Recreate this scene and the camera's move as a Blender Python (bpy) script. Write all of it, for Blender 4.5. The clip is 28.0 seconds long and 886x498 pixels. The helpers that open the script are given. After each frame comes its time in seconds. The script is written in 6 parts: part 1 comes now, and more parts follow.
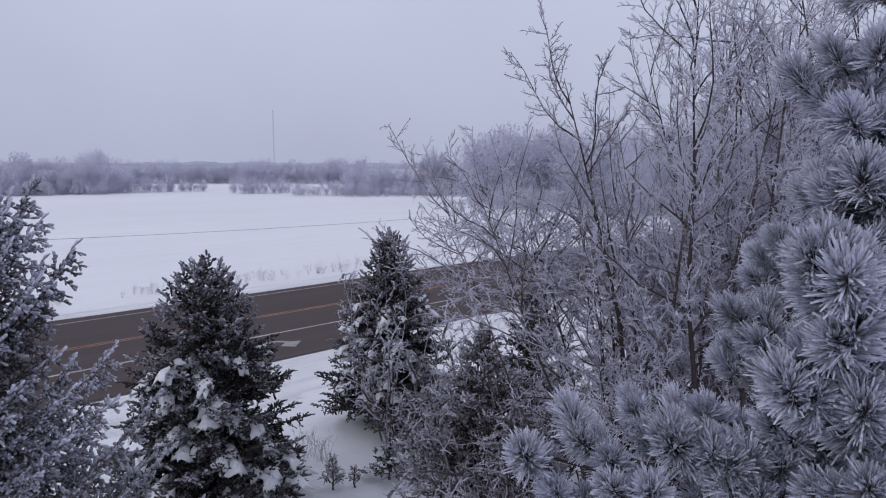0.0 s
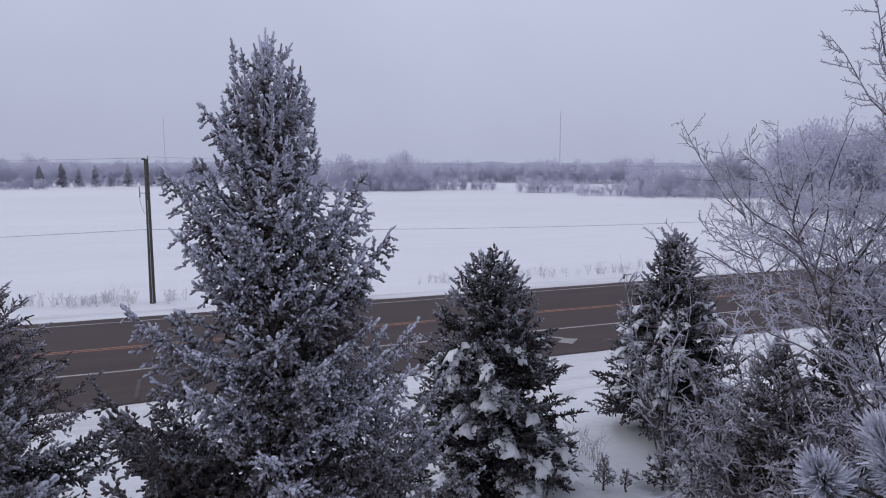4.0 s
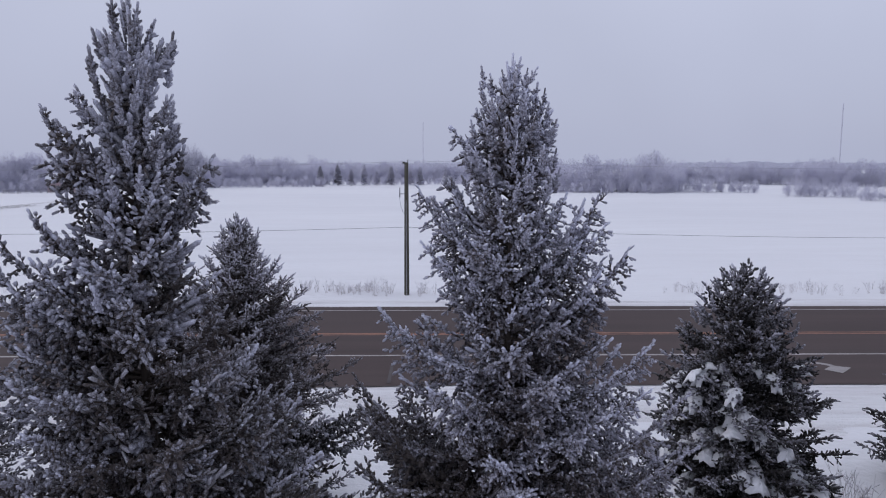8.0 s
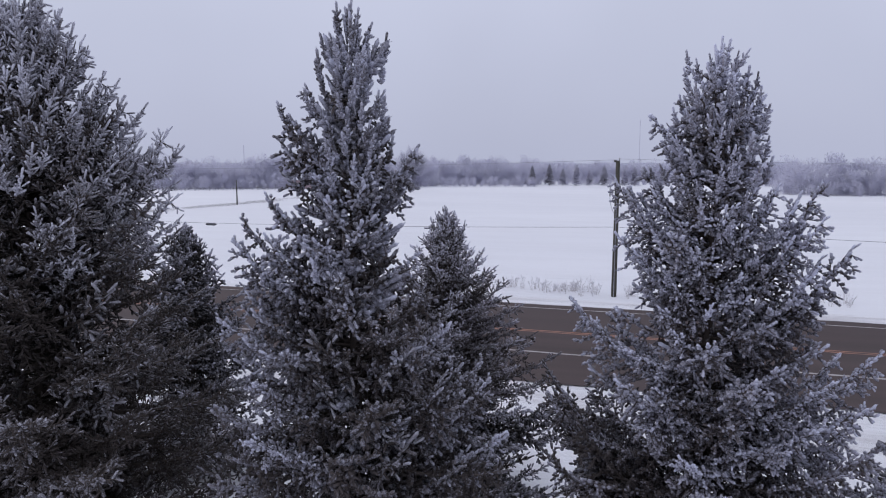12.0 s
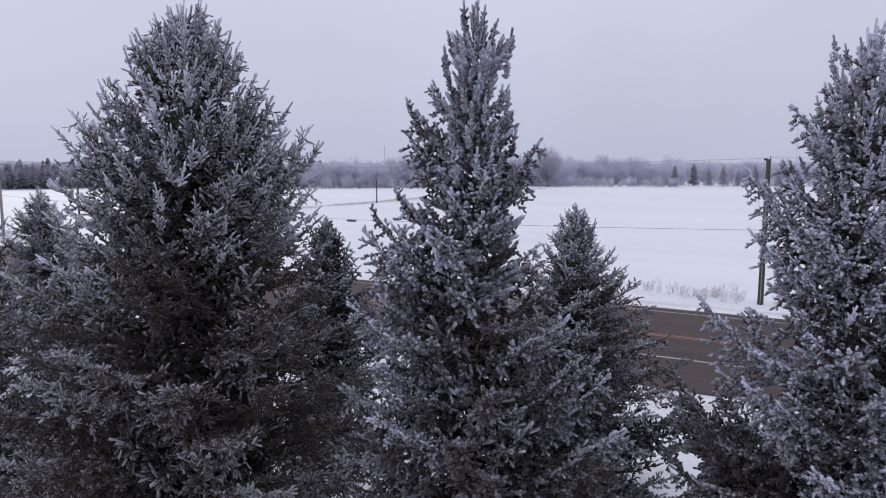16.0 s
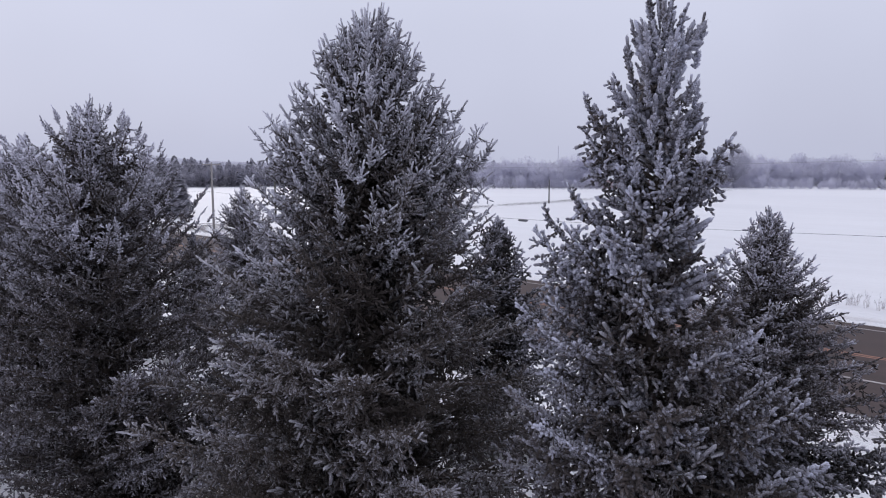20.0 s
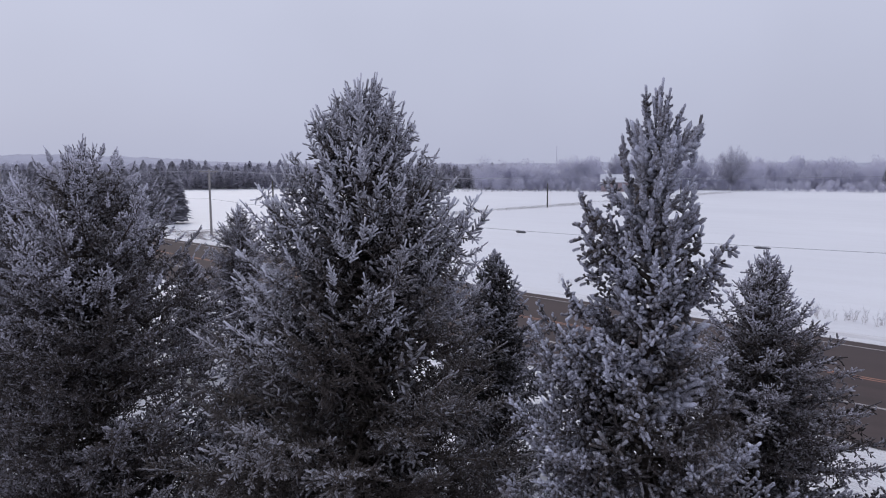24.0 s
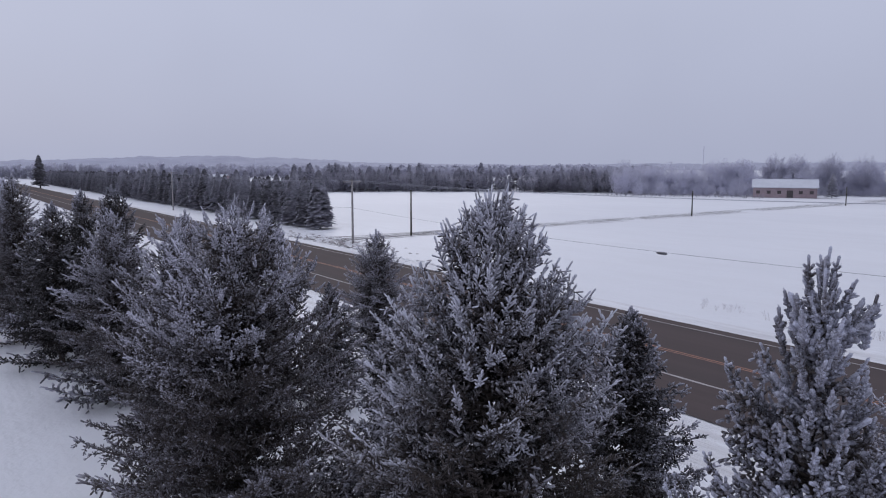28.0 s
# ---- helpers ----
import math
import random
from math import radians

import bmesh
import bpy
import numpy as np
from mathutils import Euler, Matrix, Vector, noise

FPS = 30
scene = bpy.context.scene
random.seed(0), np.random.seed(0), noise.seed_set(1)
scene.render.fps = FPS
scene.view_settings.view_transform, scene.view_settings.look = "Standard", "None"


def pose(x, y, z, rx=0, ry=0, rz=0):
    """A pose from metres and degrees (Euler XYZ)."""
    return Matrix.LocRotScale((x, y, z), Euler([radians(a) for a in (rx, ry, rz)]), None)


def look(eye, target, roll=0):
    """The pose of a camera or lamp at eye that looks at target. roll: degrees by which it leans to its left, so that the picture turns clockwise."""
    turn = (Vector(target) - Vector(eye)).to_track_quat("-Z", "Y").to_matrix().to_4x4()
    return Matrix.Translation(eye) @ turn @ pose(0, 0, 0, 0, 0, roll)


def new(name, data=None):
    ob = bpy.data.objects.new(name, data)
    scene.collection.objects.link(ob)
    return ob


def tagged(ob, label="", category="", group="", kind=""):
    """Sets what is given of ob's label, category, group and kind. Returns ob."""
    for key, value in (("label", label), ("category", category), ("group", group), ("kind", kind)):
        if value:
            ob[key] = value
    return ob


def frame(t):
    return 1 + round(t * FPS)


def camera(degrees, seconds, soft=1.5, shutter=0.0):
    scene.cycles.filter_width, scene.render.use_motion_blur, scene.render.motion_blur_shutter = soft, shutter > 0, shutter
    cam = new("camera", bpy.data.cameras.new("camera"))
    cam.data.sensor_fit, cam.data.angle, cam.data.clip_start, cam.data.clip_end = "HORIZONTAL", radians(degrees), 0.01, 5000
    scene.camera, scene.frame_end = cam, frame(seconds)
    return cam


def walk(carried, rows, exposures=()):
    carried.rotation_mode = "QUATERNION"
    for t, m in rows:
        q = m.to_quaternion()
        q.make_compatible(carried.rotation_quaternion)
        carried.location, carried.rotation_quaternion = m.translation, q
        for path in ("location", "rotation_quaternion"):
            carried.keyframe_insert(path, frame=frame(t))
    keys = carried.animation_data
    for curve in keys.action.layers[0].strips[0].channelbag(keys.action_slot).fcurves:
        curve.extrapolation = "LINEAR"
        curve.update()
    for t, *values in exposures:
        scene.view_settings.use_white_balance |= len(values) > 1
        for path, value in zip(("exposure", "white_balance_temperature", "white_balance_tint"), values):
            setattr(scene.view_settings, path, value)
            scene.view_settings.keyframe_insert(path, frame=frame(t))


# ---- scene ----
cam = camera(65.85, 28.0, soft=1.1)
PATH = [
    (0.0, pose(0.067, 0.235, 7.159, 83.09, 0, -44.35)),
    (0.5, pose(0.057, 0.217, 7.138, 83.09, 0, -42.03)),
    (1.0, pose(0.042, 0.195, 7.115, 83.09, 0, -38.81)),
    (1.5, pose(0.006, 0.170, 7.102, 83.09, 0, -35.73)),
    (2.0, pose(0.004, 0.162, 7.098, 83.09, 0, -32.90)),
    (2.5, pose(0.001, 0.138, 7.093, 83.09, 0, -29.90)),
    (3.0, pose(-0.019, 0.132, 7.099, 83.09, 0, -26.96)),
    (3.5, pose(-0.034, 0.130, 7.111, 83.09, 0, -23.96)),
    (5.5, pose(-0.037, 0.077, 7.222, 83.09, 0, -12.80)),
    (6.0, pose(-0.050, 0.017, 7.261, 83.09, 0, -10.34)),
    (6.5, pose(-0.035, 0.006, 7.285, 83.09, 0, -7.89)),
    (7.0, pose(-0.013, 0.011, 7.308, 83.09, 0, -5.45)),
    (7.5, pose(-0.004, 0.013, 7.306, 83.09, 0, -3.05)),
    (8.0, pose(0.000, 0.000, 7.300, 83.09, 0, -0.70)),
    (8.5, pose(0.019, -0.006, 7.297, 83.09, 0, 1.68)),
    (9.0, pose(0.048, -0.012, 7.302, 83.09, 0, 4.12)),
    (9.5, pose(0.066, -0.026, 7.301, 83.09, 0, 6.42)),
    (10.0, pose(0.075, -0.045, 7.280, 83.09, 0, 8.67)),
    (10.5, pose(0.088, -0.068, 7.246, 83.09, 0, 10.98)),
    (11.0, pose(0.110, -0.095, 7.216, 83.09, 0, 13.24)),
    (11.5, pose(0.146, -0.121, 7.201, 83.09, 0, 15.53)),
    (13.5, pose(0.200, -0.085, 7.247, 83.09, 0, 18.92)),
    (14.0, pose(0.248, -0.110, 7.232, 83.09, 0, 20.83)),
    (14.5, pose(0.290, -0.146, 7.209, 83.09, 0, 22.55)),
    (15.0, pose(0.306, -0.176, 7.179, 83.09, 0, 24.39)),
    (15.5, pose(0.310, -0.191, 7.162, 83.09, 0, 26.23)),
    (16.0, pose(0.314, -0.190, 7.150, 83.09, 0, 28.07)),
    (16.5, pose(0.295, -0.154, 7.144, 83.09, 0, 30.02)),
    (17.0, pose(0.275, -0.128, 7.144, 83.09, 0, 31.79)),
    (17.5, pose(0.259, -0.109, 7.143, 83.09, 0, 33.71)),
    (18.0, pose(0.248, -0.096, 7.139, 83.09, 0, 35.62)),
    (18.5, pose(0.243, -0.085, 7.134, 83.09, 0, 37.56)),
    (19.0, pose(0.237, -0.080, 7.132, 83.09, 0, 39.59)),
    (19.5, pose(0.224, -0.061, 7.127, 83.09, 0, 41.66)),
    (20.0, pose(0.216, -0.051, 7.131, 83.09, 0, 42.38)),
    (20.5, pose(0.225, -0.036, 7.147, 83.09, 0, 42.40)),
    (22.5, pose(0.209, -0.015, 7.537, 83.09, 0, 42.26)),
    (23.0, pose(0.211, 0.003, 7.670, 83.09, 0, 42.26)),
    (23.5, pose(0.188, 0.044, 7.790, 83.09, 0, 42.27)),
    (24.0, pose(0.120, 0.128, 7.915, 83.09, 0, 42.26)),
    (24.5, pose(0.030, 0.245, 8.035, 83.09, 0, 42.29)),
    (25.0, pose(-0.055, 0.355, 8.162, 83.09, 0, 42.29)),
    (25.5, pose(-0.116, 0.421, 8.298, 83.09, 0, 42.27)),
    (26.0, pose(-0.135, 0.445, 8.452, 83.09, 0, 42.29)),
    (26.5, pose(-0.137, 0.451, 8.635, 83.09, 0, 42.46)),
    (27.0, pose(-0.127, 0.444, 8.812, 83.09, 0, 47.72)),
    (27.5, pose(-0.104, 0.428, 8.980, 83.09, 0, 53.57)),
    (28.0, pose(-0.103, 0.418, 9.123, 83.09, 0, 53.59)),
]
EXPOSURES = [(0.0, 0.0, 6450, 10), (8.0, -0.02, 6500, 10), (11.5, 0.06, 6560, 10), (14.0, 0.18, 6650, 10), (17.0, 0.22, 6720, 10),
             (20.0, 0.26, 6750, 10), (22.5, 0.20, 6700, 10), (24.5, 0.02, 6600, 10), (26.5, -0.10, 6500, 10), (28.0, -0.12, 6450, 10)]
walk(cam, PATH, EXPOSURES)

# world, sun and light: flat overcast winter sky, brighter overhead than at the horizon
world = bpy.data.worlds.new("overcast_sky")
scene.world = world
world.use_nodes = True
wt = world.node_tree
wt.nodes.clear()
w_out = wt.nodes.new("ShaderNodeOutputWorld")
w_bg = wt.nodes.new("ShaderNodeBackground")
w_sky = wt.nodes.new("ShaderNodeTexSky")
w_sky.sky_type = "NISHITA"
w_sky.sun_disc = False
w_sky.sun_elevation = radians(28)
w_sky.sun_rotation = radians(-120)
w_sky.dust_density = 4.0
w_co = wt.nodes.new("ShaderNodeTexCoord")
w_sep = wt.nodes.new("ShaderNodeSeparateXYZ")
w_ramp = wt.nodes.new("ShaderNodeValToRGB")
w_ramp.color_ramp.interpolation = "B_SPLINE"
w_el = w_ramp.color_ramp.elements
w_el[0].position, w_el[0].color = 0.0, (0.425, 0.455, 0.605, 1)
w_el[1].position, w_el[1].color = 1.0, (0.83, 0.88, 1.06, 1)
for p_, c_ in ((0.10, (0.46, 0.49, 0.64, 1)), (0.22, (0.503, 0.535, 0.685, 1)), (0.45, (0.58, 0.615, 0.77, 1))):
    e_ = w_el.new(p_)
    e_.color = c_
w_noise = wt.nodes.new("ShaderNodeTexNoise")
w_noise.inputs["Scale"].default_value = 2.2
w_noise.inputs["Detail"].default_value = 3.0
w_map = wt.nodes.new("ShaderNodeMapRange")
w_map.inputs["From Min"].default_value, w_map.inputs["From Max"].default_value = 0.3, 0.7
w_map.inputs["To Min"].default_value, w_map.inputs["To Max"].default_value = 0.95, 1.05
w_mul = wt.nodes.new("ShaderNodeMixRGB")
w_mul.blend_type = "MULTIPLY"
w_mul.inputs[0].default_value = 1.0
w_add = wt.nodes.new("ShaderNodeMixRGB")
w_add.blend_type = "MIX"
w_add.inputs[0].default_value = 0.006
wt.links.new(w_co.outputs["Generated"], w_sep.inputs[0])
wt.links.new(w_sep.outputs["Z"], w_ramp.inputs[0])
wt.links.new(w_co.outputs["Generated"], w_noise.inputs["Vector"])
wt.links.new(w_noise.outputs["Fac"], w_map.inputs["Value"])
wt.links.new(w_ramp.outputs[0], w_mul.inputs[1])
wt.links.new(w_map.outputs[0], w_mul.inputs[2])
wt.links.new(w_mul.outputs[0], w_add.inputs[1])
wt.links.new(w_sky.outputs[0], w_add.inputs[2])
wt.links.new(w_add.outputs[0], w_bg.inputs["Color"])
w_bg.inputs["Strength"].default_value = 1.0
wt.links.new(w_bg.outputs[0], w_out.inputs[0])

sun_data = bpy.data.lights.new("sun", "SUN")
sun_data.energy, sun_data.angle, sun_data.color = 0.5, radians(25), (1.0, 0.96, 0.93)
sun = new("sun", sun_data)
sun.matrix_world = look((0, 0, 60), (52, -30, 28))


# ---------------------------------------------------------------- materials
def node_mat(name, rough=0.8):
    m = bpy.data.materials.new(name)
    m.use_nodes = True
    b = m.node_tree.nodes["Principled BSDF"]
    b.inputs["Roughness"].default_value = rough
    b.inputs["Specular IOR Level"].default_value = 0.25
    return m, m.node_tree, b


def nd(t, kind, **values):
    n = t.nodes.new(kind)
    for k, v in values.items():
        n.inputs[k].default_value = v
    return n


def mix(t, fac, a, b, mode="MIX"):
    n = t.nodes.new("ShaderNodeMixRGB")
    n.blend_type = mode
    for i, v in enumerate((fac, a, b)):
        if isinstance(v, bpy.types.NodeSocket):
            t.links.new(v, n.inputs[i])
        elif i:
            n.inputs[i].default_value = (*v, 1)
        else:
            n.inputs[i].default_value = v
    return n.outputs[0]


def remap(t, v, a, b, c=0.0, d=1.0):
    n = t.nodes.new("ShaderNodeMapRange")
    for k, x in (("From Min", a), ("From Max", b), ("To Min", c), ("To Max", d)):
        n.inputs[k].default_value = x
    t.links.new(v, n.inputs["Value"])
    return n.outputs[0]


def math_node(t, op, a, b):
    n = t.nodes.new("ShaderNodeMath")
    n.operation = op
    for i, v in enumerate((a, b)):
        if isinstance(v, bpy.types.NodeSocket):
            t.links.new(v, n.inputs[i])
        else:
            n.inputs[i].default_value = v
    return n.outputs[0]


def coords(t, scale=(1, 1, 1), world_space=True):
    m = t.nodes.new("ShaderNodeMapping")
    m.inputs["Scale"].default_value = scale
    if world_space:
        g = t.nodes.new("ShaderNodeNewGeometry")
        t.links.new(g.outputs["Position"], m.inputs["Vector"])
    else:
        c = t.nodes.new("ShaderNodeTexCoord")
        t.links.new(c.outputs["Object"], m.inputs["Vector"])
    return m.outputs[0]


def noise_tex(t, scale, detail=3.0, rough=0.5, vec=None):
    n = nd(t, "ShaderNodeTexNoise", Scale=scale, Detail=detail, Roughness=rough)
    t.links.new(vec if vec is not None else coords(t), n.inputs["Vector"])
    return n.outputs["Fac"]


def bump(t, b, height, strength=0.3, dist=0.05):
    n = nd(t, "ShaderNodeBump", Strength=strength, Distance=dist)
    t.links.new(height, n.inputs["Height"])
    t.links.new(n.outputs[0], b.inputs["Normal"])


def rime_mat(name, bare, rime, low=0.15, high=0.85, grain=70.0, thin=0.0, vary=0.16):
    """Needles or twigs with hoar frost: the attribute says how thickly each piece is rimed."""
    m, t, b = node_mat(name, 0.85)
    a = t.nodes.new("ShaderNodeAttribute")
    a.attribute_name = "frost"
    n = noise_tex(t, grain, 2.0)
    big = noise_tex(t, 1.6, 2.0)
    f = math_node(t, "ADD", a.outputs["Fac"], remap(t, n, 0.25, 0.75, -0.26, 0.26))
    f = math_node(t, "ADD", f, remap(t, big, 0.3, 0.7, -0.14, 0.14))
    o = t.nodes.new("ShaderNodeObjectInfo")
    f = math_node(t, "ADD", f, remap(t, o.outputs["Random"], 0.0, 1.0, -vary, vary))
    f = remap(t, f, low, high)
    bare2 = mix(t, o.outputs["Random"], [c * 0.75 for c in bare], [c * 1.3 for c in bare])
    col = mix(t, f, bare2, rime)
    t.links.new(col, b.inputs["Base Color"])
    if thin:
        # thin frosted twigs let light through
        tr = t.nodes.new("ShaderNodeBsdfTranslucent")
        t.links.new(col, tr.inputs["Color"])
        ms = t.nodes.new("ShaderNodeMixShader")
        ms.inputs[0].default_value = thin
        t.links.new(b.outputs[0], ms.inputs[1])
        t.links.new(tr.outputs[0], ms.inputs[2])
        t.links.new(ms.outputs[0], t.nodes["Material Output"].inputs["Surface"])
    return m


def plain_mat(name, a, c, scale=6.0, rough=0.8, relief=0.2, stretch=(1, 1, 1), dist=0.02):
    m, t, b = node_mat(name, rough)
    v = coords(t, stretch)
    n = noise_tex(t, scale, 5.0, 0.6, v)
    n2 = noise_tex(t, scale * 0.13, 2.0, 0.5, v)
    f = remap(t, math_node(t, "ADD", n, n2), 0.7, 1.3)
    t.links.new(mix(t, f, a, c), b.inputs["Base Color"])
    bump(t, b, n, relief, dist)
    return m


M_RIME_HEAVY = rime_mat("rimed_spruce_heavy", (0.095, 0.080, 0.080), (0.62, 0.63, 0.755), 0.14, 1.02, 95.0)
M_RIME_MID = rime_mat("rimed_spruce", (0.074, 0.062, 0.060), (0.59, 0.60, 0.715), 0.18, 1.04, 95.0)
M_RIME_FINE = rime_mat("rimed_spruce_fine", (0.070, 0.058, 0.054), (0.61, 0.61, 0.69), 0.18, 1.0, 95.0)
M_RIME_DARK = rime_mat("dark_spruce", (0.034, 0.031, 0.030), (0.58, 0.575, 0.67), 0.25, 1.15)
M_TWIG = rime_mat("rimed_twig", (0.070, 0.055, 0.055), (0.62, 0.61, 0.72), 0.18, 0.96, 40.0)
M_BROAD = rime_mat("rimed_spruce_broad", (0.060, 0.050, 0.049), (0.61, 0.605, 0.70), 0.14, 0.98, 60.0)
M_BRUSH = rime_mat("rimed_brush", (0.075, 0.060, 0.060), (0.58, 0.57, 0.67), 0.16, 1.0, 40.0)
M_BRUSH_DIM = rime_mat("thinly_rimed_brush", (0.070, 0.055, 0.055), (0.44, 0.425, 0.50), 0.16, 1.05, 40.0)
M_PINE = rime_mat("rimed_pine", (0.058, 0.060, 0.054), (0.63, 0.64, 0.745), 0.0, 1.04, 60.0)
# far woods: both colours are paled to lavender for haze, besides the rime
M_FARWOOD = rime_mat("rimed_hazy_wood", (0.49, 0.485, 0.565), (0.63, 0.625, 0.715), 0.0, 1.0, 0.12, 0.5)
# slight haze is mixed into the bare needle colour here
M_FARCON = rime_mat("rimed_hazed_conifer", (0.15, 0.145, 0.16), (0.56, 0.55, 0.63), 0.0, 1.0, 1.2, 0.35)
# ridge colours include the haze of its distance
M_RIDGE = rime_mat("wooded_ridge", (0.27, 0.275, 0.35), (0.38, 0.385, 0.47), 0.4, 1.1, 0.02)
# bare needles lifted to pale grey as haze would, under the rime
M_FIELDSPRUCE = rime_mat("rimed_hazy_spruce", (0.47, 0.465, 0.53), (0.62, 0.61, 0.69), 0.0, 1.0, 1.0, 0.5)
# belt conifers: grey-blue haze is part of this colour
M_BELT = rime_mat("rimed_hazy_belt", (0.22, 0.215, 0.25), (0.50, 0.49, 0.57), 0.0, 1.0, 0.25, 0.45)
M_WEED = rime_mat("rimed_weed", (0.38, 0.32, 0.31), (0.66, 0.65, 0.69), 0.0, 0.8, 9.0)
M_BARK = plain_mat("bark", (0.045, 0.036, 0.030), (0.11, 0.09, 0.08), 14.0, 0.95, 0.6, (1, 1, 0.25))
M_POLE = plain_mat("tarred_pole", (0.045, 0.042, 0.036), (0.10, 0.095, 0.075), 8.0, 0.85, 0.3, (1, 1, 0.08))
M_POLE_GREY = plain_mat("weathered_pole", (0.24, 0.225, 0.22), (0.36, 0.34, 0.34), 8.0, 0.9, 0.3, (1, 1, 0.08))
M_CABLE = plain_mat("black_cable", (0.09, 0.09, 0.10), (0.18, 0.18, 0.20), 5.0, 0.6, 0.05)
M_WIRE = plain_mat("rimed_wire", (0.36, 0.37, 0.42), (0.5, 0.5, 0.56), 5.0, 0.7, 0.05)
M_METAL = plain_mat("grey_metal", (0.25, 0.25, 0.27), (0.4, 0.4, 0.43), 9.0, 0.5, 0.05)
# mast metal lightened to grey-lilac to carry the haze in its colour
M_MAST = plain_mat("hazed_mast", (0.46, 0.46, 0.55), (0.54, 0.54, 0.62), 0.2, 0.6, 0.0)
M_BRICK = plain_mat("red_brown_siding", (0.27, 0.205, 0.22), (0.37, 0.30, 0.32), 1.5, 0.9, 0.1)
M_ROOFSNOW = plain_mat("roof_snow", (0.52, 0.53, 0.58), (0.62, 0.63, 0.68), 0.9, 0.7, 0.1)
M_DARKTRIM = plain_mat("dark_trim", (0.06, 0.05, 0.055), (0.10, 0.09, 0.09), 2.0, 0.7, 0.05)


def snow_material():
    m, t, b = node_mat("snow", 0.55)
    v = coords(t)
    near = noise_tex(t, 1.1, 6.0, 0.62, v)
    wind = noise_tex(t, 0.35, 4.0, 0.6, coords(t, (0.25, 1.0, 1.0)))
    wide = noise_tex(t, 0.018, 3.0, 0.55, coords(t, (0.5, 1.0, 1.0)))
    specks = noise_tex(t, 0.55, 6.0, 0.75, v)
    c = mix(t, remap(t, wide, 0.35, 0.65), (0.67, 0.67, 0.705), (0.74, 0.74, 0.77))
    c = mix(t, remap(t, wind, 0.42, 0.75, 0.0, 0.45), c, (0.64, 0.635, 0.66))
    # crumbs of soil and stubble that the drifts leave bare
    c = mix(t, remap(t, specks, 0.735, 0.80, 0.0, 0.55), c, (0.30, 0.26, 0.25))
    t.links.new(c, b.inputs["Base Color"])
    b.inputs["Specular IOR Level"].default_value = 0.2
    bump(t, b, math_node(t, "ADD", near, math_node(t, "MULTIPLY", wind, 2.0)), 0.75, 0.14)
    return m


def verge_material():
    """Driven and ploughed snow along the road: dirtier, with ruts that run along it."""
    m, t, b = node_mat("verge_snow", 0.6)
    ruts = noise_tex(t, 1.3, 5.0, 0.65, coords(t, (0.07, 1.0, 1.0)))
    crumb = noise_tex(t, 5.0, 6.0, 0.7)
    c = mix(t, remap(t, ruts, 0.40, 0.68), (0.76, 0.76, 0.79), (0.58, 0.56, 0.58))
    c = mix(t, remap(t, crumb, 0.60, 0.80, 0.0, 0.35), c, (0.42, 0.38, 0.38))
    t.links.new(c, b.inputs["Base Color"])
    bump(t, b, math_node(t, "ADD", math_node(t, "MULTIPLY", ruts, 3.0), crumb), 0.8, 0.12)
    return m


def asphalt_material():
    m, t, b = node_mat("asphalt", 0.9)
    fine = noise_tex(t, 26.0, 4.0, 0.7)
    streak = noise_tex(t, 0.9, 5.0, 0.6, coords(t, (0.035, 1.0, 1.0)))
    patch = noise_tex(t, 0.12, 3.0, 0.5)
    c = mix(t, remap(t, streak, 0.35, 0.68), (0.052, 0.039, 0.039), (0.088, 0.067, 0.066))
    c = mix(t, remap(t, patch, 0.35, 0.7, 0.0, 0.5), c, (0.078, 0.063, 0.064))
    c = mix(t, remap(t, fine, 0.3, 0.75, 0.0, 0.35), c, (0.110, 0.090, 0.088))
    t.links.new(c, b.inputs["Base Color"])
    t.links.new(remap(t, streak, 0.3, 0.7, 0.75, 0.95), b.inputs["Roughness"])
    b.inputs["Specular IOR Level"].default_value = 0.12
    bump(t, b, fine, 0.25, 0.01)
    return m


def paint_material(name, a, c, lost=0.5):
    m, t, b = node_mat(name, 0.7)
    n = noise_tex(t, 3.0, 6.0, 0.75, coords(t, (0.3, 2.0, 1.0)))
    col = mix(t, remap(t, n, lost - 0.08, lost + 0.16), a, c)
    t.links.new(col, b.inputs["Base Color"])
    return m


M_SNOW = snow_material()
M_VERGE = verge_material()
M_ASPHALT = asphalt_material()
M_YELLOW = paint_material("worn_orange_line", (0.36, 0.17, 0.115), (0.16, 0.095, 0.08), 0.5)
M_WHITE = paint_material("worn_white_line", (0.42, 0.39, 0.39), (0.17, 0.15, 0.15), 0.50)
M_WHITE_ARROW = paint_material("white_arrow_paint", (0.29, 0.27, 0.27), (0.18, 0.165, 0.165), 0.56)
M_CLUMP = plain_mat("lying_snow", (0.66, 0.67, 0.71), (0.80, 0.80, 0.84), 16.0, 0.55, 0.4, (1, 1, 1), 0.05)
M_RUT = plain_mat("churned_earth", (0.10, 0.085, 0.085), (0.42, 0.40, 0.42), 1.6, 0.9, 0.4, (1, 0.6, 1))
M_DIRT = plain_mat("frozen_dirt", (0.22, 0.19, 0.19), (0.55, 0.53, 0.55), 1.1, 0.9, 0.3, (1, 0.35, 1))


